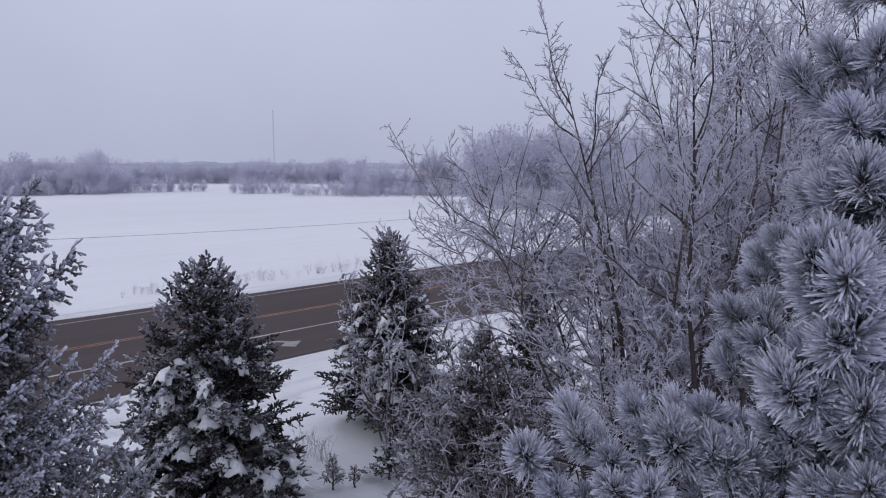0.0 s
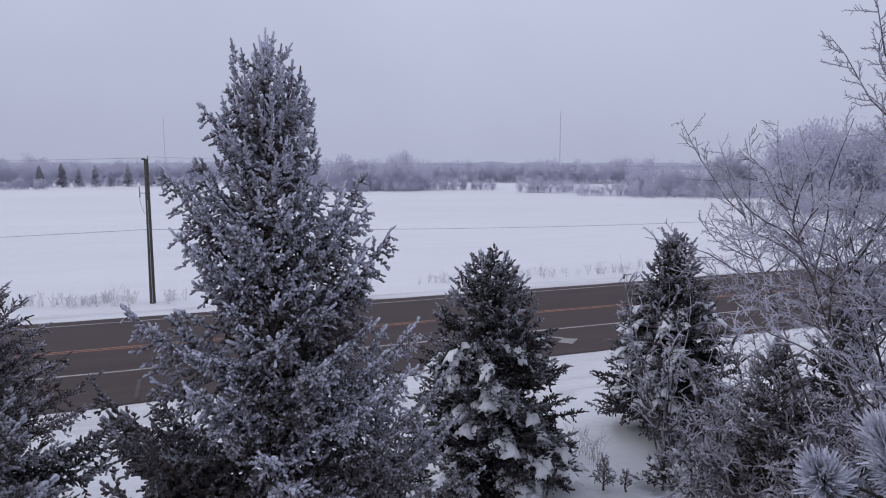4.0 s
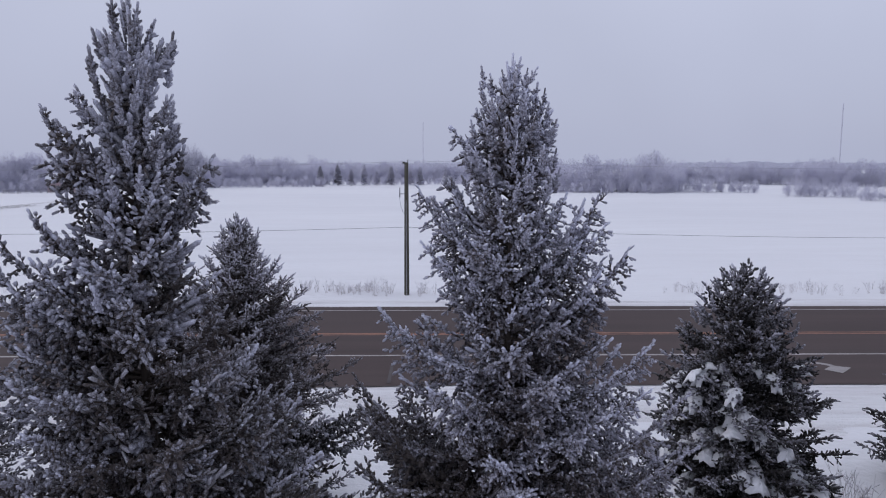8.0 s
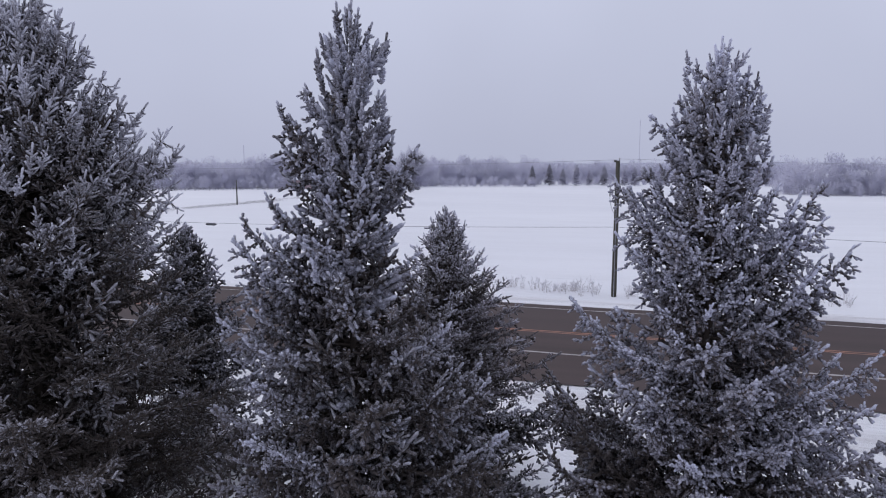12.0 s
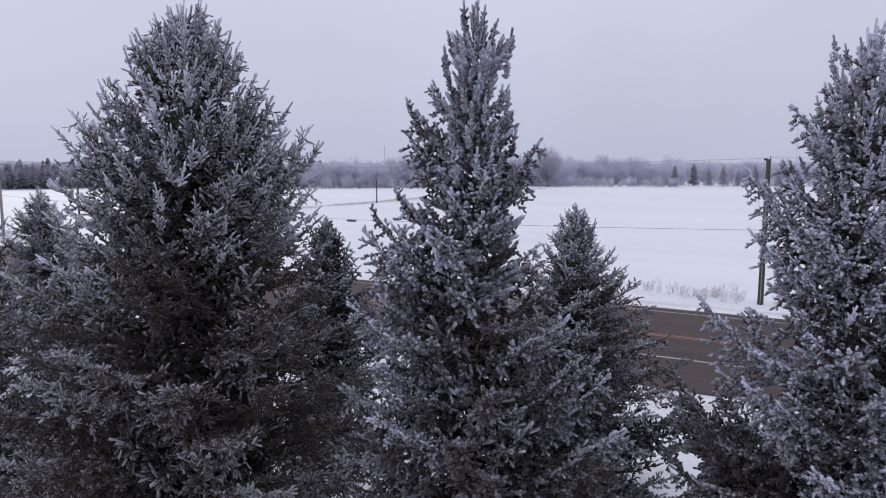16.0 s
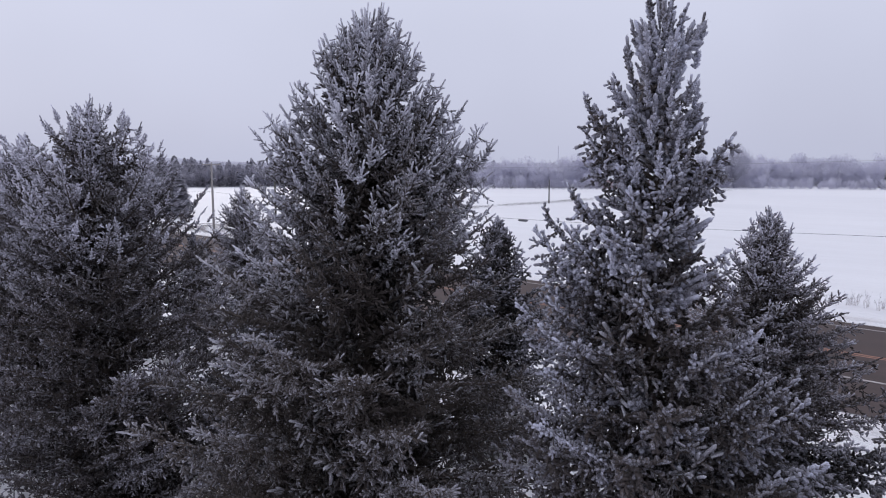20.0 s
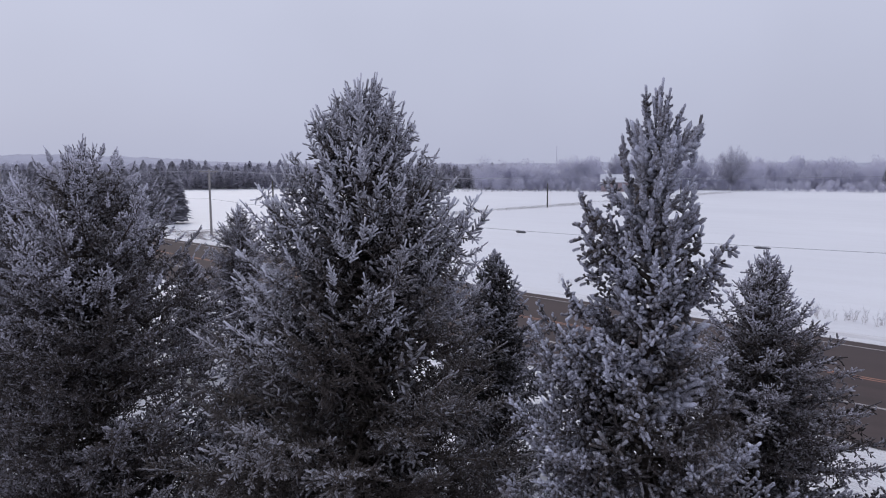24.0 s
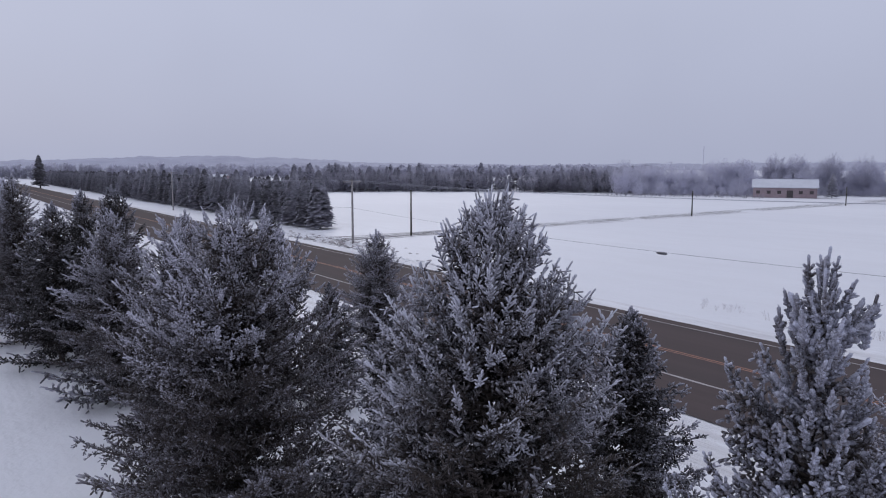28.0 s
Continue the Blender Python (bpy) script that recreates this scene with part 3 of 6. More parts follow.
def spruce(x, y, height, profile, style, seed, label, step=0.06, low_style="coarse", low_z=2.6, arms=(), snow=0, group="row of frosted spruces",
           trunk=0.11, jag=0.22, top=70.0, flat=4.0, leader=0.32, fill=0.042, mid_z=-9.0, sprays=0, inner="inner", wind=1.3, spray_z=(0.62, 1.0), spray_size=1.0, tips=(), inner_tips=(), tip_size=1.0):
    """A spruce. profile: height and crown radius, or height and the radii towards the yard's two ends;
    arms: single long boughs as (reach along the row, height of the tip, rise in degrees, turn away from the row)."""
    rng = np.random.default_rng(seed)
    tree = thing("spruce_tree", x, y, 0, label, "spruce tree", group)
    part("trunk", trunk_mesh(height - leader * 0.8, trunk, 0.0, seed), tree)
    along = math.degrees(math.atan2(-x, y))
    zs = [p[0] for p in profile]
    ra, rb = [p[1] for p in profile], [p[-1] for p in profile]

    def crown(z, az):
        w = 0.5 + 0.5 * math.cos(radians(az - along))
        return float(np.interp(z, zs, ra)) * (1 - w) + float(np.interp(z, zs, rb)) * w

    z, az = 0.25, rng.uniform(0, 360)
    while z < height - leader * 0.6:
        low = z < low_z
        r = crown(z, az) * rng.uniform(1 - jag, 1 + jag * 0.45)
        up = z / height
        elev = -6 + flat + (top - flat) * max(0.0, (up - 0.45) / 0.55) ** 2.2 + rng.uniform(-9, 9)
        length = max(0.15, (r - 0.05) / max(0.45, math.cos(radians(elev))))
        tip = length * (math.sin(radians(elev)) + 0.16 * math.cos(radians(elev)))
        if length < 0.34 and not low:
            # near the top the boughs are single shoots with side fingers
            add_spray(tree, style, rng, max(0.12, z - tip), az, 0.02, elev + 6, length / 0.36 * rng.uniform(0.95, 1.25))
        else:
            add_bough(tree, low_style if low else (style + "_low" if z < mid_z - rng.uniform(-0.3, 1.5) - wind * math.cos(radians(az - 215)) else style), rng, max(0.12, z - tip), az, length, elev, trunk * (1 - up))
        az += 137.5 + rng.uniform(-22, 22)
        z += step * (1.8 if low else 1.0) * rng.uniform(0.7, 1.3) * (0.5 + 0.5 * min(1.0, r / 0.8))
    z, az = 0.5, rng.uniform(0, 360)
    while z < height * 0.90:
        add_bough(tree, inner, rng, z, az, max(0.2, crown(z, az) * rng.uniform(0.30, 0.63)), rng.uniform(-10, 25), 0.0)
        az += 137.5 + rng.uniform(-30, 30)
        z += fill * rng.uniform(0.8, 1.2)
    # boughs that carry snow reach a little past the others
    for i in range(int(snow * 100)):
        z = height * rng.uniform(0.12, 0.70)
        az = i * 137.5 + rng.uniform(-20, 20)
        add_bough(tree, "snowy", rng, z + 0.05, az, crown(z, az) * rng.uniform(0.90, 1.06), rng.uniform(-26, -8), 0.02, rng.uniform(-22, 22))
    for i in range(sprays):
        z = height * (spray_z[0] + (spray_z[1] - spray_z[0]) * (i + rng.random()) / sprays)
        az = i * 137.5 + rng.uniform(-25, 25)
        add_spray(tree, style, rng, z - 0.16, az, crown(z, az) * rng.uniform(0.60, 0.86), rng.uniform(18, 50) + 16 * z / height, spray_size * rng.uniform(0.75, 1.15))
    # an arm is a strong bough with two lesser ones beside and under it
    for reach, tip_z, rise, off, *kind in arms:
        az = along + (off if reach > 0 else 180 - off)
        for k, (da, dz, f) in enumerate(((0, 0.0, 1.0), (16, -0.10, 0.84), (-15, -0.15, 0.76))):
            length = abs(reach) * f / max(0.4, math.cos(radians(rise)) * max(0.5, math.cos(radians(off))))
            z0 = tip_z + dz - length * (math.sin(radians(rise)) + 0.12)
            if length < 0.56:
                add_spray(tree, style, rng, z0, az + da + rng.uniform(-6, 6), 0.03, rise + rng.uniform(-4, 10), min(1.15, length / 0.36))
                continue
            add_bough(tree, kind[0] if kind else style + "_low" if tip_z < mid_z - 1.6 and k else style, rng, z0, az + da + rng.uniform(-4, 4), length, rise, trunk * 0.3, rng.uniform(-8, 8))
        if style == "fine" and tip_z > 6.2:
            for j in range(3):
                a2 = az + rng.uniform(-14, 14)
                add_spray(tree, style, rng, tip_z - 0.20 - 0.08 * j, a2, max(0.1, abs(reach) / max(0.5, math.cos(radians(off))) * (1.0 - 0.14 * j) - 0.24 * spray_size), rise + rng.uniform(4, 26), spray_size * rng.uniform(0.8, 1.1))
    for across, z in tips:
        add_tip(tree, style, rng, across, rng.uniform(-0.1, 0.12), z, tip_size * rng.uniform(0.85, 1.15))
    for across, z in inner_tips:
        room = max(0.15, crown(z, along) ** 2 - across ** 2) ** 0.5
        add_tip(tree, style, rng, across, room * rng.uniform(0.75, 0.95), z, tip_size * rng.uniform(0.8, 1.1))
    ld = part("leader", leader_mesh(style, seed, leader), tree)
    ld.matrix_local = Matrix.Translation((0, 0, height - leader * 0.80))
    return tree


# ---------------------------------------------------------------- ground, road, verges
def spread(near, step, far, ratio=1.16):
    a = list(np.arange(-near, near + 1e-6, step))
    s, x = step, near
    while x < far:
        s *= ratio
        x += s
        a.append(x)
        a.insert(0, -x)
    return np.array(a)


def hump(x, y):
    """Small unevenness of the snow, none on the road."""
    d = max(0.0, min(1.0, (21.0 - y) / 2.0)) if y < 28 else max(0.0, min(1.0, (y - 36.5) / 2.0))
    n = noise.noise(Vector((x * 0.16, y * 0.16, 0.3))) * 0.10 + noise.noise(Vector((x * 0.6, y * 0.6, 5.0))) * 0.035
    ditch = -0.10 * math.exp(-((y - 37.6) / 0.7) ** 2)
    return d * n + ditch


def grid_mesh(name, xs, ys, height, mat):
    v = np.array([(x, y, height(x, y)) for y in ys for x in xs])
    nx, ny = len(xs), len(ys)
    i = np.arange(nx * ny).reshape(ny, nx)
    a, b, c, d = i[:-1, :-1], i[:-1, 1:], i[1:, 1:], i[1:, :-1]
    t = np.concatenate([np.stack([a, b, c], -1).reshape(-1, 3), np.stack([a, c, d], -1).reshape(-1, 3)])
    return np_mesh(name, v, t, [mat], smooth=True)


ground = new("ground", grid_mesh("ground", spread(60, 0.9, 3500), spread(54, 0.9, 3500), hump, M_SNOW))
tagged(ground, "wide snow-covered field and yard, flat and drifted", "snow ground", kind="structure")

ROAD_NEAR, ROAD_FAR = 22.1, 35.0


def ragged(x, k):
    return 0.10 * noise.noise(Vector((x * 0.5, k, 0))) + 0.22 * noise.noise(Vector((x * 0.07, k, 3.0)))


def strip_mesh(name, xs, edge_a, edge_b, z, mat, cross=7, crown=0.0):
    """A strip along the road between two edges that are functions of x."""
    v = []
    for x in xs:
        a, b = edge_a(x), edge_b(x)
        for j in range(cross):
            q = j / (cross - 1)
            v.append((x, a + (b - a) * q, z + crown * math.sin(math.pi * q)))
    n = len(xs)
    i = np.arange(n * cross).reshape(n, cross)
    a, b, c, d = i[:-1, :-1], i[1:, :-1], i[1:, 1:], i[:-1, 1:]
    t = np.concatenate([np.stack([a, b, c], -1).reshape(-1, 3), np.stack([a, c, d], -1).reshape(-1, 3)])
    return np_mesh(name, np.array(v), t, [mat], smooth=True)


road_x = spread(70, 0.5, 900, 1.10)
road = new("road", strip_mesh("road", road_x, lambda x: ROAD_NEAR + ragged(x, 1.0), lambda x: ROAD_FAR + ragged(x, 2.0), 0.035, M_ASPHALT, 7, 0.05))
tagged(road, "cleared brown-grey asphalt road with worn lane lines", "road", kind="structure")


def verge(name, y0, y1, seed, bank):
    xs = spread(70, 0.35, 420, 1.12)
    cross = 16
    v = []
    for x in xs:
        for j in range(cross):
            q = j / (cross - 1)
            y = y0 + (y1 - y0) * q
            e = math.sin(math.pi * min(1, max(0, q))) ** 0.8
            h = noise.noise(Vector((x * 0.05, y * 2.4, seed))) * 0.045 + noise.noise(Vector((x * 0.9, y * 1.7, seed + 4))) * 0.03
            v.append((x, y + (ragged(x, seed) if q in (0.0, 1.0) else 0), 0.045 * e - 0.02 * (1 - e) + max(-0.03, e * (bank * math.exp(-((q - 0.5) / 0.3) ** 2) + h))))
    n = len(xs)
    i = np.arange(n * cross).reshape(n, cross)
    a, b, c, d = i[:-1, :-1], i[1:, :-1], i[1:, 1:], i[:-1, 1:]
    t = np.concatenate([np.stack([a, b, c], -1).reshape(-1, 3), np.stack([a, c, d], -1).reshape(-1, 3)])
    ob = new(name, np_mesh(name, np.array(v), t, [M_VERGE], smooth=True))
    return tagged(ob, "ploughed and rutted snow along the road edge", "snow verge", kind="structure")


verge("verge_near", 17.2, 22.35, 11.0, 0.05)
verge("verge_far", 34.8, 37.0, 17.0, 0.10)

line_x = spread(70, 0.5, 700, 1.10)


def road_line(name, y, width, mat, label, x0=-1e9, x1=1e9):
    xs = [x for x in line_x if x0 <= x <= x1]
    zz = 0.035 + 0.05 * math.sin(math.pi * (y - ROAD_NEAR) / (ROAD_FAR - ROAD_NEAR)) + 0.006
    me = strip_mesh(name, xs, lambda x: y + 0.03 * noise.noise(Vector((x * 0.8, y, 0))), lambda x: y + width + 0.03 * noise.noise(Vector((x * 0.8, y, 7))), zz, mat, 2)
    return tagged(new(name, me), label, "road marking", kind="structure")


road_line("centre_line_1", 28.78, 0.11, M_YELLOW, "worn orange centre line on the asphalt")
road_line("centre_line_2", 29.02, 0.11, M_YELLOW, "worn orange centre line on the asphalt")
road_line("edge_line_1", 33.95, 0.12, M_WHITE, "faded white edge line on the asphalt")
road_line("edge_line_2", 25.55, 0.16, M_WHITE, "worn white lane line beside the turning lane")


def turn_arrow():
    """A painted arrow that bends to the right."""
    left, right = [], []
    for i in range(15):
        q = i / 14
        bend = max(0.0, (q - 0.45) / 0.55) * math.pi * 0.42
        px = 11.9 + 2.0 * min(q, 0.45) / 0.45 + 0.62 * math.sin(bend)
        py = 24.50 - 0.62 * (1 - math.cos(bend))
        w = 0.10 + 0.03 * q
        left.append((px + w * math.sin(bend), py + w * math.cos(bend)))
        right.append((px - w * math.sin(bend), py - w * math.cos(bend)))
    head = [(13.95, 23.66), (14.36, 23.20), (15.05, 23.86)]
    outline = left + [head[2], head[1], head[0]] + right[::-1]
    bm = bmesh.new()
    zz = 0.035 + 0.05 * math.sin(math.pi * 2.2 / 12.9) + 0.007
    vs = [bm.verts.new((x, y, zz)) for x, y in outline]
    bm.faces.new(vs)
    bmesh.ops.triangulate(bm, faces=bm.faces[:])
    ob = new("turn_arrow", bm_mesh("turn_arrow", bm, M_WHITE_ARROW))
    tagged(ob, "white arrow painted on the turning lane", "road marking", kind="structure")


turn_arrow()
# a dark crack across the turning lane
tagged(new("lane_joint", strip_mesh("lane_joint", list(np.linspace(-1.62, -1.50, 3)), lambda x: 22.3, lambda x: 25.7, 0.062, M_DARKTRIM, 12)),
       "dark joint across the asphalt", "road joint", kind="structure")


def side_track():
    """The snowy farm lane that leaves the road and its bare ruts."""
    ys = spread(80, 1.2, 90, 1.1) + 122
    for k, (dx, w) in enumerate(((-2.1, 0.6), (-0.7, 0.9), (0.4, 0.3), (1.2, 0.8), (2.6, 0.45))):
        v = []
        for y in ys:
            wob = 0.35 * noise.noise(Vector((y * 0.06, k, 0)))
            ww = w * (0.6 + 0.8 * abs(noise.noise(Vector((y * 0.2, k, 2.0))))) * (1.0 if y < 60 else 0.6)
            flare = 9.0 * max(0.0, (44 - y) / 8) ** 2 * (dx / 2.5)
            for q in (-0.5, 0.5):
                x = -76.5 + dx + wob + flare + q * ww
                v.append((x, y, hump(x, y) + 0.03))
        n = len(ys)
        i = np.arange(2 * n).reshape(n, 2)
        t = np.concatenate([np.stack([i[:-1, 0], i[:-1, 1], i[1:, 1]], -1), np.stack([i[:-1, 0], i[1:, 1], i[1:, 0]], -1)])
        ob = new("lane_rut", np_mesh("lane_rut", np.array(v), t, [M_RUT], smooth=True))
        tagged(ob, "bare dirt rut of a snowy farm lane", "lane rut", kind="structure")


side_track()


def lane_mouth():
    """Bare, driven patches that curl from the lane into the road."""
    rng = np.random.default_rng(67)
    for k in range(12):
        side = -1 if k % 2 else 1
        x0, r = -76.5 + rng.uniform(-2.5, 2.5), rng.uniform(3.0, 9.0)
        w = rng.uniform(0.18, 0.60)
        v, n = [], 14
        for i in range(n):
            q = i / (n - 1)
            a = q * math.pi * 0.5
            cx, cy = x0 + side * r * (1 - math.cos(a)), 37.3 + rng.uniform(-0.05, 0.05) + (r * 0.55) * (1 - math.sin(a)) + rng.uniform(0.0, 0.1)
            ww = w * (0.35 + abs(noise.noise(Vector((q * 4.0, k, 0.0)))) * 1.8) * math.sin(math.pi * (0.06 + 0.88 * q))
            nx, ny = math.cos(a), side * math.sin(a)
            for e in (-0.5, 0.5):
                px, py = cx + nx * ww * e, cy + abs(ny) * ww * e
                v.append((px, py, hump(px, py) + 0.13 + 0.002 * k))
        i = np.arange(2 * n).reshape(n, 2)
        t = np.concatenate([np.stack([i[:-1, 0], i[:-1, 1], i[1:, 1]], -1), np.stack([i[:-1, 0], i[1:, 1], i[1:, 0]], -1)])
        tagged(new("lane_rut", np_mesh("lane_rut", np.array(v), t, [M_RUT], smooth=True)), "dark churned rut at the lane mouth", "lane rut", kind="structure")


lane_mouth()


def snow_clods():
    """Broken lumps of ploughed snow and frozen dirt where the lane meets the road."""
    rng = np.random.default_rng(61)
    a = np.arange(7) * 2 * np.pi / 7
    shape = np.concatenate([np.stack([np.cos(a), np.sin(a), 0 * a - 0.1], 1), np.stack([0.62 * np.cos(a + 0.3), 0.62 * np.sin(a + 0.3), 0 * a + 0.55], 1), [[0, 0, 0.75]]])
    f = []
    for j in range(7):
        k = (j + 1) % 7
        f += [(j, k, 7 + k), (j, 7 + k, 7 + j), (7 + j, 7 + k, 14)]
    f = np.array(f)
    for name, mat, n, label in (("snow_clods", M_VERGE, 520, "ploughed lumps of snow along the road edge"), ("dirt_clods", M_DIRT, 170, "lumps of dirty snow and frozen earth at the lane mouth")):
        dirt = name == "dirt_clods"
        x = rng.normal(-77, 8, n) if dirt else rng.uniform(-100, -38, n)
        y = rng.normal(38.6, 1.6, n) if dirt else rng.normal(36.9, 0.5, n) + np.exp(-((x + 78) / 12) ** 2) * rng.uniform(0, 4.5, n)
        y = np.maximum(y, 35.9)
        s = rng.uniform(0.10, 0.42, n) * (0.8 if dirt else 1.0)
        base = np.array([hump(p, q) for p, q in zip(x, y)])
        v = shape[None] * s[:, None, None] * np.array([1.4, 1.0, 0.55]) * rng.uniform(0.75, 1.25, (n, 15, 1))
        v = v + np.stack([x, y, base], 1)[:, None]
        t = (f[None] + (np.arange(n) * 15)[:, None, None]).reshape(-1, 3)
        tagged(new(name, np_mesh(name, v.reshape(-1, 3), t, [mat], smooth=True)), label, "snow clods", kind="stuff")


snow_clods()


# ---------------------------------------------------------------- near spruces
spruce(0.69, 6.28, 8.28, [(0, 1.9), (1.5, 1.85), (3.0, 1.45), (4.1, 1.40, 1.25), (4.5, 1.2, 1.15), (5.1, 1.06, 1.10), (5.65, 0.92, 0.90), (5.9, 0.78, 0.66), (6.2, 0.70, 0.50), (6.7, 0.69, 0.51), (7.0, 0.61, 0.48),
                          (7.25, 0.54, 0.47), (7.5, 0.43, 0.45), (7.75, 0.37, 0.40), (8.0, 0.28, 0.31), (8.2, 0.14, 0.15)],

       "heavy", 21, "tall spruce thickly coated in blue-grey hoar frost", step=0.047, jag=0.20, mid_z=6.5, inner="inner_pale", sprays=40, spray_z=(0.72, 0.985), spray_size=0.50,
       arms=[(-0.57, 7.56, 30, 0), (-0.63, 7.08, 30, 20), (-0.99, 7.00, 33, 0), (-0.85, 6.48, 24, -10), (-1.30, 5.80, 22, 0), (-1.69, 5.08, 30, 4, "stout_low"), (-1.50, 4.90, 28, -14, "stout_low"), (-1.62, 4.72, 26, 14, "stout_low"), (-1.3, 4.75, 22, 0, "stout_low"), (-1.45, 4.45, 18, -20, "stout_low"),
             (0.43, 7.72, 42, 0), (0.60, 6.97, 40, -10), (1.01, 6.96, 38, 4), (0.98, 6.68, 32, -8), (1.23, 6.41, 30, 0), (1.05, 6.06, 24, 14), (0.91, 5.63, 16, -20), (1.43, 5.51, 20, 0), (1.30, 5.15, 12, -12), (1.80, 4.95, 18, 0, "heavy_low"), (1.75, 4.55, 12, -10, "heavy_low"), (1.62, 4.35, 8, 8, "heavy_low"), (1.85, 4.25, 8, -16, "heavy_low"), (1.2, 4.85, 6, 16),
             (-0.35, 6.55, 14, -60), (-0.30, 5.75, 12, -62), (0.30, 5.35, 12, -62), (0.30, 4.78, 10, -62), (-0.7, 5.3, 12, -48)], leader=0.36, trunk=0.10, tip_size=0.58,
       tips=[(-0.26, 8.20), (-0.19, 8.15), (-0.08, 8.17), (0.08, 8.27), (0.16, 8.18), (0.25, 8.06), (0.32, 8.01), (0.34, 7.88), (-0.29, 8.06), (0.40, 7.73), (0.43, 7.47), (0.45, 7.31), (-0.37, 7.73), (-0.31, 7.84), (-0.39, 7.54)],
       inner_tips=[(-0.05, 8.02), (0.12, 7.95), (-0.16, 7.90), (0.05, 7.80), (0.22, 7.74), (-0.24, 7.70), (-0.06, 7.64), (0.14, 7.58), (-0.32, 7.48), (0.30, 7.50), (0.0, 7.42), (-0.18, 7.36), (0.2, 7.32), (0.36, 7.22), (-0.42, 7.24), (0.08, 7.18), (-0.28, 7.08), (0.28, 7.02), (-0.08, 6.96)])
spruce(-2.25, 5.22, 8.57, [(0, 1.9), (2.0, 1.8), (3.4, 1.62), (4.1, 1.55), (4.7, 1.40, 1.40), (5.25, 1.15, 1.15), (5.75, 1.08, 0.92), (6.25, 0.84, 0.62), (6.5, 0.64, 0.42), (6.7, 0.53, 0.44), (7.0, 0.45, 0.40), (7.2, 0.47, 0.37),
                           (7.4, 0.33, 0.33), (7.65, 0.25, 0.30), (7.9, 0.22, 0.23), (8.1, 0.22, 0.22), (8.3, 0.15, 0.15), (8.5, 0.08, 0.09)],
       "stout", 34, "tall spruce with stubby frosted shoots and open gaps", step=0.048, jag=0.20, mid_z=6.6, sprays=22, spray_z=(0.72, 0.985), spray_size=0.50,
       arms=[(-0.28, 8.27, 55, 0), (-0.43, 7.80, 42, 0), (-0.69, 7.62, 36, 0), (-0.64, 7.33, 26, 8), (-0.55, 7.05, 20, -15), (-0.79, 6.86, 30, 0), (-0.99, 6.65, 28, -8), (-1.10, 6.44, 24, 4), (-1.05, 6.1, 14, 16), (-1.10, 5.8, 10, -12), (-1.0, 5.4, 6, 0), (-1.2, 4.95, 4, 10),
             (0.30, 8.27, 52, 0), (0.36, 7.59, 40, 0), (0.62, 7.28, 34, 0), (0.55, 7.05, 26, 12), (0.44, 6.71, 20, 0), (0.55, 6.40, 16, -20), (0.78, 5.79, 16, -30), (1.13, 5.42, 20, -14), (1.25, 5.10, 14, 0), (1.3, 4.75, 10, -12),
             (-0.3, 6.55, 10, -62), (0.25, 6.2, 10, -62), (-0.25, 5.4, 8, -62), (-0.45, 4.85, 6, -58), (0.35, 5.1, 8, -60), (-0.85, 5.0, 6, -40)], leader=0.36, trunk=0.10, tip_size=0.58,
       tips=[(-0.12, 8.54), (-0.05, 8.53), (0.08, 8.53), (-0.11, 8.41), (0.18, 8.37), (0.31, 8.31), (0.22, 8.27), (-0.17, 8.25), (-0.25, 8.29), (-0.27, 8.17), (0.28, 8.18), (-0.29, 8.08), (-0.26, 7.94), (0.29, 7.80), (0.33, 7.62), (0.36, 7.48), (-0.39, 7.84), (-0.34, 7.54)],
       inner_tips=[(0.02, 8.36), (-0.12, 8.22), (0.12, 8.16), (0.0, 8.08), (0.12, 8.00), (-0.14, 7.96), (0.04, 7.91), (-0.11, 7.79), (0.10, 7.72), (0.24, 7.82), (-0.03, 7.59), (0.15, 7.59), (0.20, 7.47), (-0.22, 7.44), (-0.08, 7.49), (0.04, 7.32), (0.24, 7.28), (-0.18, 7.22)])
